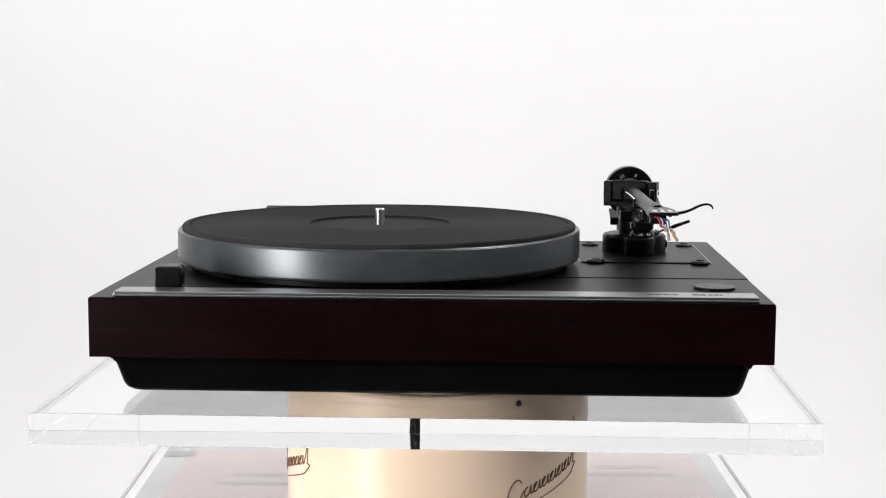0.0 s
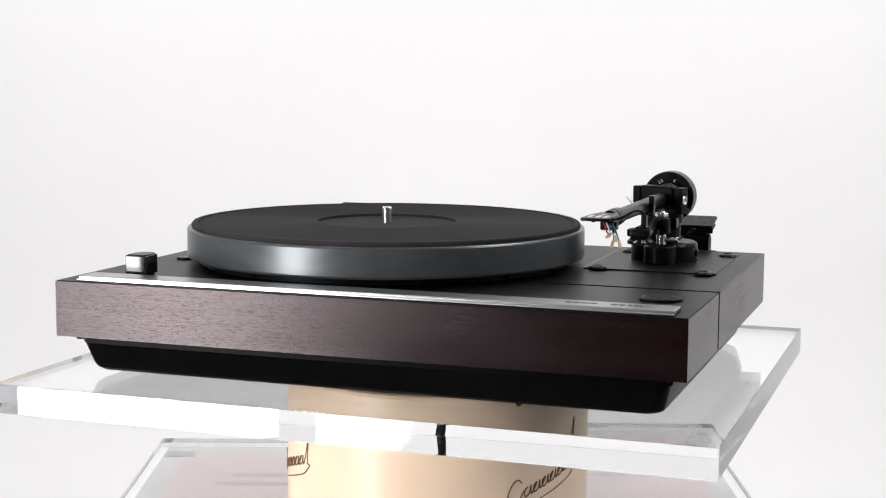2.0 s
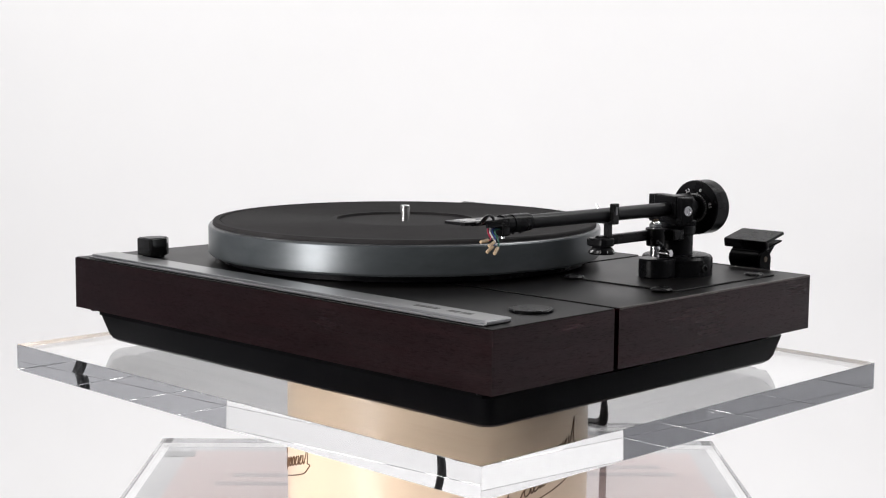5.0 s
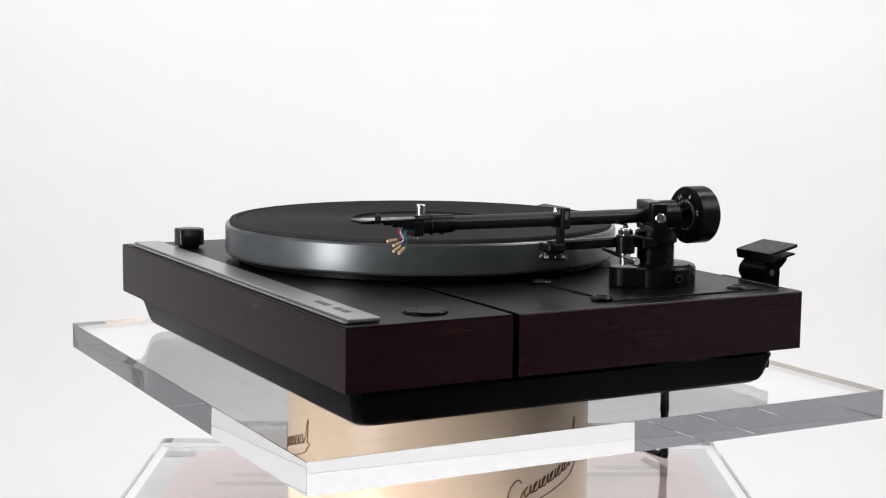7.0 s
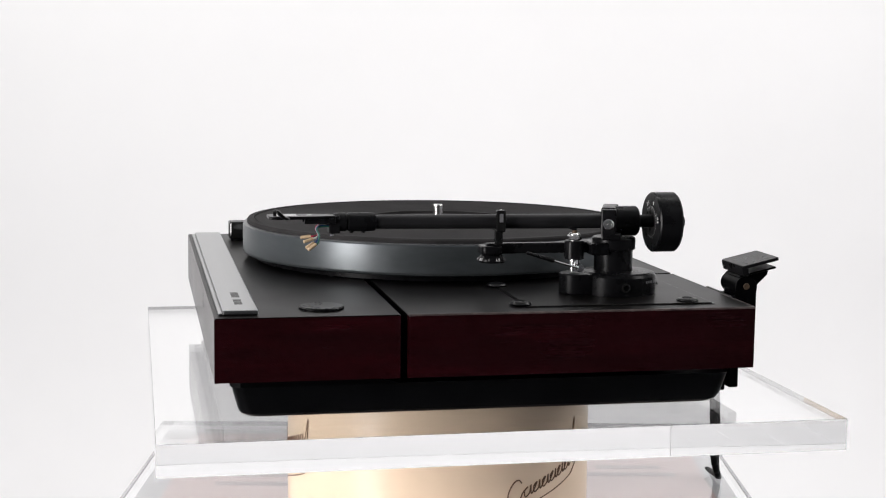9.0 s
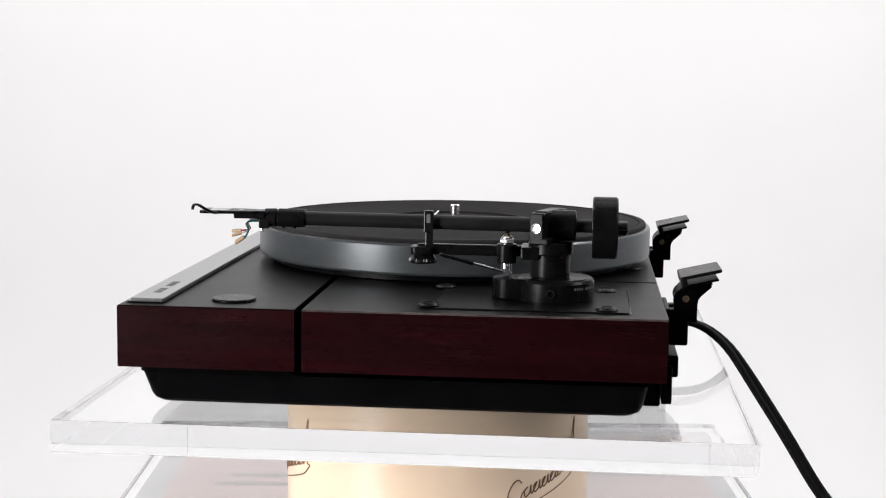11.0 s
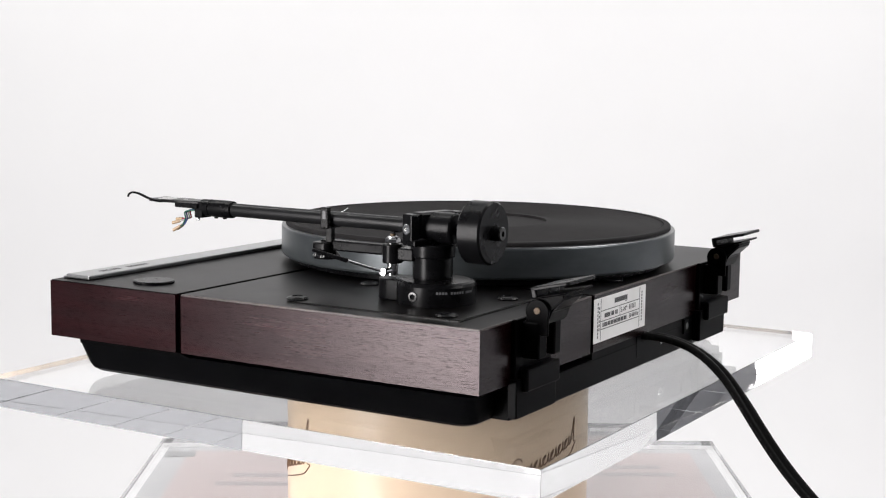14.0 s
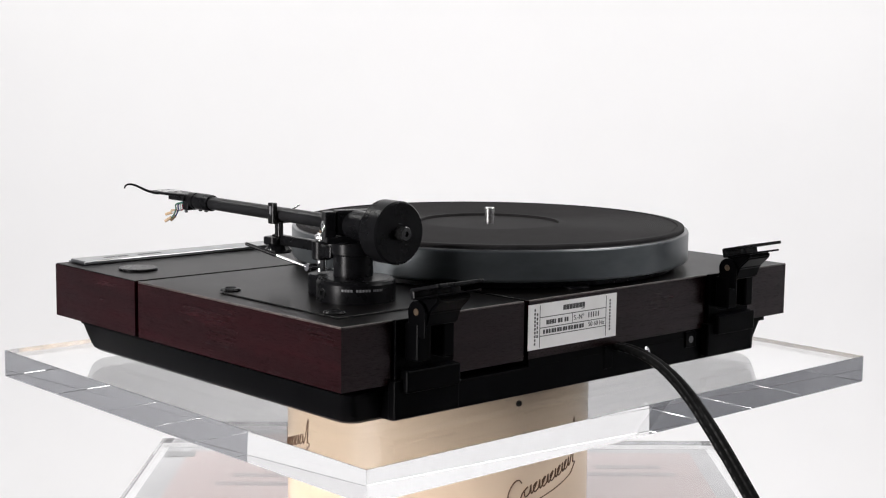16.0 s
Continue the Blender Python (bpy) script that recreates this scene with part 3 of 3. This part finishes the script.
    sweep(bm, [tilted(y) for y in (0.0795, 0.0798, 0.0870, 0.0874, 0.0884, 0.0888, 0.1010, 0.1060, 0.1064)], [0.0052, 0.0058, 0.0060, 0.0054, 0.0054, 0.0060, 0.0061, 0.0058, 0.0046], 28)
    piece("tube_collar", bm, SATIN, arm, "stepped black collar")
    for y in (0.0910, 0.0985):
        x, _, z = tilted(y)
        piece("collar_screw", rod(fresh(), (x, y, z - 0.0048), (x, y, z - 0.0070), 0.0014, 0.0003, 12), SATIN, arm)
    bm = fresh()
    turned(bm, [(0, 0), (0.0094, 0.0), (0.0100, 0.0008), (0.0100, 0.0205), (0.0092, 0.0215), (0.0054, 0.0217), (0, 0.0217)], (AX - 0.001, 0.2615, AZ - 0.0005), (0, 1, 0), 40)
    piece("rear_barrel", bm, SATIN, arm, "black rear barrel")
    bm = fresh()
    rod(bm, (AX - 0.0012, 0.282, AZ - 0.0007), (AX - 0.0012, 0.296, AZ - 0.0007), 0.0042)
    piece("rear_shaft", bm, TUBE, arm)

    # counterweight with its scale
    cy, cz, cx, cr = 0.2935, 0.0472, 0.1496, 0.0200
    bm = fresh()
    turned(bm, [(0, 0.0008), (0.0056, 0.0008), (0.0058, 0.0), (cr - 0.0008, 0.0), (cr, 0.0009), (cr, 0.0150), (cr - 0.0010, 0.0162), (0.0060, 0.0162), (0.0058, 0.0156), (0, 0.0156)], (cx, cy, cz), (0, 1, 0), 72)
    weight = piece("counterweight", bm, SATIN, arm, "round black counterweight with white scale")
    bm = fresh()
    turned(bm, [(0, 0.0155), (0.0046, 0.0155), (0.0046, 0.0220), (0.0040, 0.0226), (0.0018, 0.0226), (0.0016, 0.0212), (0, 0.0212)], (cx, cy, cz), (0, 1, 0), 24)
    piece("end_nut", bm, GLOSS, weight)
    bm = fresh()
    for k in range(25):
        a = radians(-40 + k * 10)
        r0, r1 = (0.0088, 0.0112) if k % 5 == 0 else (0.0094, 0.0107)
        u, v = math.sin(a), math.cos(a)
        w = 0.00022
        q = [Vector((cx + u * r + v * s, cy - 0.00012, cz + v * r - u * s)) for r, s in ((r0, -w), (r1, -w), (r1, w), (r0, w))]
        bm.faces.new([bm.verts.new(p) for p in q])
    tagged(piece("scale_ticks", bm, WHITE_INK, weight, "white scale ticks"), kind="stuff")
    bm = fresh()
    for k in range(36):
        a0, a1 = radians(-42 + k * 7), radians(-42 + k * 7 + 7)
        q = [Vector((cx + math.sin(a) * r, cy - 0.00012, cz + math.cos(a) * r)) for a, r in ((a0, 0.0084), (a0, 0.0086), (a1, 0.0086), (a1, 0.0084))]
        bm.faces.new([bm.verts.new(p) for p in q])
    bmesh.ops.remove_doubles(bm, verts=bm.verts[:], dist=1e-6)
    piece("scale_line", bm, DIM_INK, weight)
    for text, deg in (("2.5", -28), ("0", 20), ("0.5", 80)):
        a = radians(deg)
        m = Matrix.Translation((cx + math.sin(a) * 0.0136, cy - 0.00015, cz + math.cos(a) * 0.0136)) @ Euler((radians(90), 0, 0)).to_matrix().to_4x4() @ Matrix.Rotation(-a, 4, "Z")
        lettering(text, 0.0034, m, WHITE_INK, weight)

    # headshell with finger lift
    sx, sz = 0.1522, 0.0530
    bm = fresh()
    ring = [(sx - 0.0098, 0.0400), (sx - 0.0085, 0.0375), (sx + 0.0085, 0.0375), (sx + 0.0098, 0.0400), (sx + 0.0090, 0.0640), (sx + 0.0060, 0.0800), (sx - 0.0060, 0.0800), (sx - 0.0090, 0.0640)]
    prism(bm, ring, sz - 0.0010, sz + 0.0010, 0.0005)
    for s in (-1, 1):
        box(bm, sx + s * 0.0064 - 0.0010, sx + s * 0.0064 + 0.0010, 0.0600, 0.0800, sz - 0.0040, sz - 0.0008, 0.0004)
    shell = piece("headshell", bm, SATIN, arm, "black slotted headshell plate")
    # White patches on the plate stand in for bright backdrop behind open slots.
    for s, y0, y1 in ((-0.0050, 0.0430, 0.0560), (0.0, 0.0430, 0.0560), (0.0050, 0.0430, 0.0560), (0.0, 0.0620, 0.0655)):
        piece("slot", prism(fresh(), rounded(sx + s - 0.0014, sx + s + 0.0014, y0, y1, 0.0013, 4), sz + 0.00101, sz + 0.00125), WHITE_INK, shell, "slot drawn as a white patch for the backdrop showing through")
    piece("neck", box(fresh(), sx - 0.0055, sx + 0.0055, 0.0760, 0.0830, 0.0425, 0.0538, 0.0008), SATIN, shell)
    piece("neck_screw", rod(fresh(), (sx + 0.0035, 0.0780, 0.0425), (sx + 0.0035, 0.0780, 0.0405), 0.0013, 0.0003, 12), CHROME, shell)
    path = smooth_path([(sx + 0.0060, 0.0500, sz), (sx + 0.0110, 0.0480, sz), (sx + 0.0170, 0.0450, sz + 0.0020), (sx + 0.0235, 0.0415, sz + 0.0056), (sx + 0.0280, 0.0398, sz + 0.0066), (sx + 0.0308, 0.0392, sz + 0.0056), (sx + 0.0316, 0.0390, sz + 0.0036)], 6)
    bm = fresh()
    sweep(bm, path, [0.0022 - 0.0013 * i / (len(path) - 1) for i in range(len(path))], 10, 0.55)
    piece("finger_lift", bm, SATIN, shell, "curved black finger lift", 60)
    ends = ((0.1560, 0.0640, 0.0408), (0.1600, 0.0650, 0.0396), (0.1580, 0.0662, 0.0368), (0.1618, 0.0668, 0.0362))
    ways = ((-0.1, -0.9, -0.1), (0.2, -0.85, -0.25), (0.0, -0.8, -0.5), (0.3, -0.8, -0.5))
    for k, (col, e, out) in enumerate(zip(("red", "white", "blue", "green"), ends, ways)):
        x0 = sx - 0.003 + 0.002 * k
        e, out = Vector(e), Vector(out).normalized()
        path = smooth_path([(x0, 0.0765, 0.0470), (x0 + 0.001, 0.0710, 0.0482 - 0.0004 * k), (x0 + 0.003, 0.0680, 0.0455), (x0 + 0.004, 0.0695, 0.0418), e - out * 0.002, e], 7)
        piece("lead", sweep(fresh(), path, 0.00055, 8), PINS[col], shell, col + " thin cartridge lead", 60)
        piece("lead_tip", rod(fresh(), e - out * 0.0005, e + out * 0.0062, 0.0011, 0.0003, 14), TAN, shell, "tan cartridge lead tip")

    # arm clip, its bridge and the skating dial
    bm = fresh()
    box(bm, 0.1475, 0.1535, 0.1800, 0.2520, 0.0275, 0.0345, 0.0012)
    prism(bm, rounded(0.1420, 0.1590, 0.1760, 0.1900, 0.004, 4), 0.0275, 0.0330, 0.001)
    piece("bridge", bm, SATIN, arm, "black bridge under the tube")
    bm = fresh()
    box(bm, 0.1390, 0.1650, BY - 0.02, BY - 0.008, 0.0270, 0.0350, 0.001)
    piece("bridge_clamp", bm, SATIN, arm)
    bm = fresh()
    turned(bm, [(0, 0.0275), (0.0062, 0.0275), (0.0088, 0.0244), (0.0092, 0.0230), (0.0088, 0.0220), (0, 0.0220)], (0.1507, 0.1840, 0), seg=40)
    dial = piece("bias_dial", bm, SATIN, arm, "round black bias dial with white numbers")
    for k, text in enumerate(("off", "0.5", "1", "1.5")):
        a = radians(-100 + k * 38)
        m = (Matrix.Translation((0.1507 + math.cos(a) * 0.0092, 0.1840 + math.sin(a) * 0.0092, 0.0242)) @ Matrix.Rotation(a + math.pi / 2, 4, "Z") @ Euler((radians(62), 0, 0)).to_matrix().to_4x4())
        lettering(text, 0.0026, m, WHITE_INK, dial)
    bm = fresh()
    box(bm, 0.1508, 0.1548, 0.1855, 0.1905, 0.0330, 0.0440, 0.0006)
    box(bm, 0.1440, 0.1600, 0.1858, 0.1902, 0.0425, 0.0445, 0.0006)
    box(bm, 0.1562, 0.1600, 0.1850, 0.1910, 0.0425, 0.0568, 0.0006)
    box(bm, 0.1440, 0.1458, 0.1858, 0.1902, 0.0425, 0.0500, 0.0006)
    clip = piece("arm_clip", bm, CLIP, arm, "black arm rest clip")
    piece("clip_window", box(fresh(), 0.16002, 0.1602, 0.1868, 0.1892, 0.0490, 0.0545), DIM_INK, clip)
    bm = fresh()
    sweep(bm, [(0.1450, 0.1880, 0.0496), (0.1425, 0.1900, 0.0520), (0.1385, 0.1925, 0.0548)], [0.0014, 0.0012, 0.0008], 8, 0.6)
    piece("clip_lever", bm, CHROME, clip, "small bright clip lever", 60)

    # cueing lift
    lx, ly = 0.1555, 0.2388
    bm = fresh()
    turned(bm, [(0, 0.016), (0.0036, 0.016), (0.0036, 0.0405), (0.0030, 0.0410), (0, 0.0410)], (lx, ly, 0), seg=24)
    post = piece("cue_post", bm, CHROME, arm, "polished cueing post")
    bm = fresh()
    turned(bm, [(0.0037, 0.0238), (0.0062, 0.0238), (0.0066, 0.0244), (0.0066, 0.0356), (0.0060, 0.0362), (0.0037, 0.0362)], (lx, ly, 0), seg=32)
    piece("cue_sleeve", bm, SATIN, post)
    bm = fresh()
    turned(bm, [(0, 0.0366), (0.0046, 0.0366), (0.0050, 0.0372), (0.0050, 0.0392), (0.0044, 0.0398), (0, 0.0398)], (lx, ly, 0), seg=6)
    piece("hex_nut", bm, CHROME, post, "bright hexagonal nut")
    piece("pin", rod(fresh(), (lx, ly, 0.0405), (lx, ly, 0.0428), 0.0018, 0.0004, 14), BRASS, post, "brass pin")
    bm = fresh()
    box(bm, 0.1400, 0.1560, ly - 0.0015, ly + 0.0015, 0.0428, 0.0440, 0.0004)
    piece("lift_bar", bm, SATIN, post)
    knob_at, tip = Vector((0.1672, 0.2394, 0.0192)), Vector((0.1876, 0.1981, 0.0324))
    mid = knob_at.lerp(tip, 0.5)
    piece("lever", rod(fresh(), knob_at, mid, 0.0009, 0.0002, 14), CHROME, post, "thin bright cueing lever")
    piece("lever_grip", rod(fresh(), mid, tip, 0.0015, 0.0005, 14, 0.0011), SATIN, post, "black lever grip")
    bm = fresh()
    rod(bm, (lx + 0.004, ly, 0.0192), (0.1685, 0.2394, 0.0192), 0.0022, 0.0006, 18)
    piece("lever_pivot", bm, CHROME, post, "polished lever pivot")
    bm = fresh()
    turned(bm, [(0, 0), (0.0024, 0.0), (0.0028, 0.0006), (0.0025, 0.0022), (0, 0.0024)], (0.1665, 0.2394, 0.0192), (1, 0, 0.1), 20)
    piece("lever_knob", bm, CHROME, post)


def rear(thing):
    y = 0.34
    bm = fresh()
    prism(bm, [(-0.183, 0.300), (0.1785, 0.300), (0.1785, 0.3385), (-0.183, 0.3385)], -0.0628, -0.0445, 0.001)
    panel = piece("rear_panel", bm, PLASTIC, thing, "black plastic rear panel with sockets")
    bm = fresh()
    prism(bm, [(-0.183, 0.31), (0.054, 0.31), (0.062, 0.3382), (-0.183, 0.3382)], -0.0447, -0.0388)
    piece("panel_step", bm, PLASTIC, panel)
    bm = fresh()
    turned(bm, [(0, -0.001), (0.0034, -0.001), (0.0034, 0.0012), (0.0028, 0.0016), (0.0014, 0.0016), (0.0012, 0.0034), (0, 0.0036)], (-0.0560, 0.3385, -0.0487), (0, 1, 0), 20)
    piece("earth_terminal", bm, CHROME, panel, "bright earth terminal screw")
    piece("socket", box(fresh(), -0.1120, -0.1000, 0.3372, 0.3397, -0.0520, -0.0405, 0.0006), PLASTIC, panel, "small square black socket")
    piece("socket_hole", rod(fresh(), (-0.1060, 0.3390, -0.0462), (-0.1060, 0.3399, -0.0462), 0.0028), INK, panel)
    piece("cable_slot", box(fresh(), -0.0205, -0.0120, 0.3380, 0.3388, -0.0560, -0.0400, 0.0003), PLASTIC, panel, "dark cable slot")

    sheet = piece("rating_label", box(fresh(), -0.0216, 0.0650, y, y + 0.0003, -0.0333, -0.0032), PAPER, thing, "white paper rating label with dark print")
    top, yy = -0.0032, y + 0.0003

    def mark(u0, u1, v0, v1):
        """u runs from the label's left as it is read, v down from its top, in millimetres."""
        x = 0.0650
        piece("printed_mark", box(fresh(), x - u1 / 1000, x - u0 / 1000, yy, yy + 0.00012, top - v1 / 1000, top - v0 / 1000), INK, sheet)

    for v in (9.0, 16.0, 21.5):
        mark(11, 76, v, v + 0.5)
    mark(10.6, 11.1, 1.0, 29)
    mark(75.6, 76.1, 1.0, 29)
    mark(42, 42.4, 9.2, 16)
    u = 33.0
    for w in (2.6, 2.8, 3.0, 2.6, 2.7, 3.0, 2.4):
        mark(u, u + w, 3.0, 6.4)
        u += w + 0.35
    mark(51, 54, 6.8, 7.4)
    for u0, u1 in ((17, 19.4), (19.8, 22), (22.4, 24.4), (24.8, 26.2), (28, 30.2), (30.6, 32.4), (34.5, 36), (36.6, 38.2)):
        mark(u0, u1, 11.4, 14.4)
    for k in range(5):
        mark(58 + k * 2.4, 58.9 + k * 2.4, 10.6, 14.2)
    for k in range(15):
        mark(14 + k * 2.7, 15.7 + k * 2.7 + 0.5 * (k % 2), 17.6, 20.4)
    for k in range(10):
        mark(5.6, 6.9, 3 + k * 2.5, 4.7 + k * 2.5)
        mark(79.2, 80.6, 4 + k * 2.2, 5.5 + k * 2.2)
    for k in range(6):
        mark(7.9, 9.1, 6 + k * 2.9, 7.9 + k * 2.9)
    def face(u, v):
        return Matrix.Translation((0.0650 - u / 1000, yy + 0.0001, top - v / 1000)) @ Euler((radians(90), 0, radians(180))).to_matrix().to_4x4()
    lettering("S.-Nº", 0.0048, face(48.6, 12.8), INK, sheet)
    lettering("50 60 Hz", 0.0044, face(66, 19.0), INK, sheet)

    for cx, where in ((0.1570, "beside the tonearm"), (-0.1450, "at the platter's side")):
        hinge = new("lid_hinge")
        hinge.parent = thing
        tagged(hinge, "open black lid hinge without its lid")
        w = 0.0265
        bm = fresh()
        box(bm, cx - w, cx + w, y - 0.001, y + 0.0055, -0.0600, -0.0360, 0.0008)
        piece("foot_bracket", bm, PLASTIC, hinge)
        bm = fresh()
        box(bm, cx - 0.024, cx + 0.024, y, y + 0.0030, -0.0420, 0.0005, 0.0008)
        box(bm, cx - 0.024, cx + 0.020, y + 0.001, y + 0.0095, -0.0440, -0.0300, 0.0012)
        piece("back_plate", bm, PLASTIC, hinge)
        for x0, x1 in ((cx + 0.006, cx + 0.017), (cx - 0.013, cx - 0.004)):
            bm = fresh()
            box(bm, x0, x1, y + 0.003, y + 0.0150, -0.0240, -0.0010, 0.0012)
            piece("clamp_post", bm, PLASTIC, hinge)
        bm = fresh()
        rod(bm, (cx - 0.0125, y + 0.0130, 0.0055), (cx + 0.0145, y + 0.0130, 0.0055), 0.0068, 0.001, 28)
        piece("barrel", bm, PLASTIC, hinge, "round black hinge barrel")
        bm = fresh()
        turned(bm, [(0, 0), (0.0074, 0.0), (0.0078, 0.0004), (0.0078, 0.0016), (0.0074, 0.0020), (0, 0.0020)], (cx + 0.0146, y + 0.0130, 0.0050), (1, 0, 0), 32)
        box(bm, cx + 0.0147, cx + 0.0165, y + 0.0056, y + 0.0204, -0.0090, 0.0050, 0.0004)
        piece("ear", bm, PLASTIC, hinge, "rounded black hinge ear")
        piece("pin", rod(fresh(), (cx + 0.0164, y + 0.0130, 0.0060), (cx + 0.0171, y + 0.0130, 0.0060), 0.0022, 0.0003, 16), BRASS, hinge, "worn hinge pin end")
        bm = fresh()
        outline = [(0.008, 0.0000), (0.0085, 0.0110), (0.0120, 0.0138), (0.0290, 0.0175), (0.0300, 0.0140), (0.0215, 0.0060), (0.0185, -0.0020), (0.0120, -0.0040)]
        a = [bm.verts.new((cx - 0.0125, y + q, s)) for q, s in outline]
        b = [bm.verts.new((cx + 0.0140, y + q, s)) for q, s in outline]
        bm.faces.new(a)
        bm.faces.new(b[::-1])
        for k in range(len(a)):
            j = (k + 1) % len(a)
            bm.faces.new((a[k], b[k], b[j], a[j]))
        bmesh.ops.recalc_face_normals(bm, faces=bm.faces[:])
        bmesh.ops.bevel(bm, geom=bm.edges[:], offset=0.0010, segments=2, affect="EDGES")
        piece("arm", bm, PLASTIC, hinge)
        tilt = Matrix.Translation((cx, y + 0.0095, 0.0170)) @ Euler((radians(13), 0, 0)).to_matrix().to_4x4()
        bm = fresh()
        prism(bm, rounded(-0.0190, 0.0190, 0.0, 0.0265, 0.002, 3), 0.0006, 0.0028, 0.0006)
        box(bm, -0.0190, 0.0190, 0.0, 0.0040, -0.0042, 0.0026, 0.0010)
        bm.transform(tilt)
        piece("upper_jaw", bm, SATIN, hinge, "flat black upper jaw")
        bm = fresh()
        box(bm, -0.0180, 0.0180, 0.0030, 0.0235, -0.0044, -0.0030, 0.0006)
        bm.transform(tilt)
        piece("lower_jaw", bm, PLASTIC, hinge, "thin black lower jaw")


# ---- the mains cable: short rigid links on one chain ----
LINK, LINKS = 0.00625, 36
ROOT = Vector((-0.0250, 0.3370, -0.0415))
def between(k, stops):
    """A value read off straight lines between (place, value) stops."""
    for (a, u), (b, v) in zip(stops, stops[1:]):
        if k <= b:
            return u + (v - u) * (k - a) / (b - a)
    return stops[-1][1]


# the chain's fall and veer, in degrees, link by link, as it hangs and as it is dragged
HANGS = (((0, -2), (1, -5), (2, -9), (3, -15), (4, -26), (5, -46), (6, -66), (7, -80), (8, -88), (13, -89), (14, -84), (15, -50), (16, -8), (18, -1)),
         ((0, 0), (13, 0), (16, 90), (18, 90)))
DRAWN = (((0, 7), (2, -5), (3, -19), (4, -36), (6, -52), (10, -52), (17, -57)), ((0, -10), (9, -15), (17, -16)))
TRAILS = (((0, 3), (2, -14), (4, -34), (6, -52), (8, -57), (10, -55), (13, -47), (17, -43)), ((0, 0), (5, 4), (17, 38)))
SETTLES = (((0, 2), (2, -16), (4, -34), (6, -47), (8, -52), (10, -56), (17, -57)), ((0, 0), (5, 4), (17, 32)))
STATES = ((0.0, HANGS), (8.6, HANGS), (11.6, DRAWN), (12.4, DRAWN), (14.5, TRAILS), (16.0, SETTLES))


TWIST = ((0, 0), (6, 0), (16, 62), (36, 70))      # the flat cable's own turn, link by link


def cable():
    thing = new("mains_cable")
    tagged(thing, "black twin mains cable hanging from the record player", "cable")
    links = []
    # two round cores joined by a waist, rounded at both ends
    bm = fresh()
    core, gap = 0.0027, 0.0022
    section = [(gap + core * math.cos(radians(a)), core * math.sin(radians(a))) for a in range(-135, 136, 15)]
    section += [(-x, -z) for x, z in section]
    rings = []
    for y, k in ((-0.0012, 0.55), (-0.0006, 0.92), (0.0, 1.0), (LINK, 1.0), (LINK + 0.0006, 0.92), (LINK + 0.0012, 0.55)):
        rings.append([bm.verts.new((x * k, y, z * k)) for x, z in section])
    count = len(section)
    for a, b in zip(rings, rings[1:]):
        for k in range(count):
            bm.faces.new((a[k], a[(k + 1) % count], b[(k + 1) % count], b[k]))
    bm.faces.new(rings[0])
    bm.faces.new(rings[-1][::-1])
    bmesh.ops.recalc_face_normals(bm, faces=bm.faces[:])
    first = part("cable_link", bm, CABLE_SKIN, thing, angle=60)
    links.append(first)
    for _ in range(LINKS - 1):
        ob = first.copy()
        scene.collection.objects.link(ob)
        links.append(ob)
    return thing, links


# ---- motion ----
def turn(t):
    return -2.68 - 8.437 * t


TIMES = [0.5 * k for k in range(33)]


def cable_poses(t):
    for (t0, a), (t1, b) in zip(STATES, STATES[1:]):
        if t <= t1:
            break
    s = min(1.0, max(0.0, (t - t0) / (t1 - t0)))
    s = s * s * (3 - 2 * s)
    p, out = ROOT + PLAN, []
    for k in range(LINKS):
        fall, veer = (between(k / 2, a[i]) * (1 - s) + between(k / 2, b[i]) * s for i in (0, 1))
        m = Matrix.Rotation(radians(veer), 4, "Z") @ Matrix.Rotation(radians(fall), 4, "X")
        out.append(Matrix.Translation(p) @ m @ Matrix.Rotation(radians(between(k, TWIST)), 4, "Y"))
        p = p + m @ Vector((0, LINK, 0))
    return out


LEAN = Euler((-0.0065, -0.0024, 0)).to_matrix().to_4x4()


def motions():
    rows = [(t, Matrix.Translation((0, 0, TOP)) @ Matrix.Rotation(radians(turn(t)), 4, "Z") @ LEAN) for t in TIMES]
    for thing in (PLATE, PLAYER, CABLE):
        walk(thing, rows)
    poses = [cable_poses(t) for t in TIMES]
    for k, link in enumerate(LINK_PARTS):
        walk(link, [(t, poses[i][k]) for i, t in enumerate(TIMES)])


studio()
stand()
PLATE = turning_plate()
PLAYER = player()
CABLE, LINK_PARTS = cable()
motions()
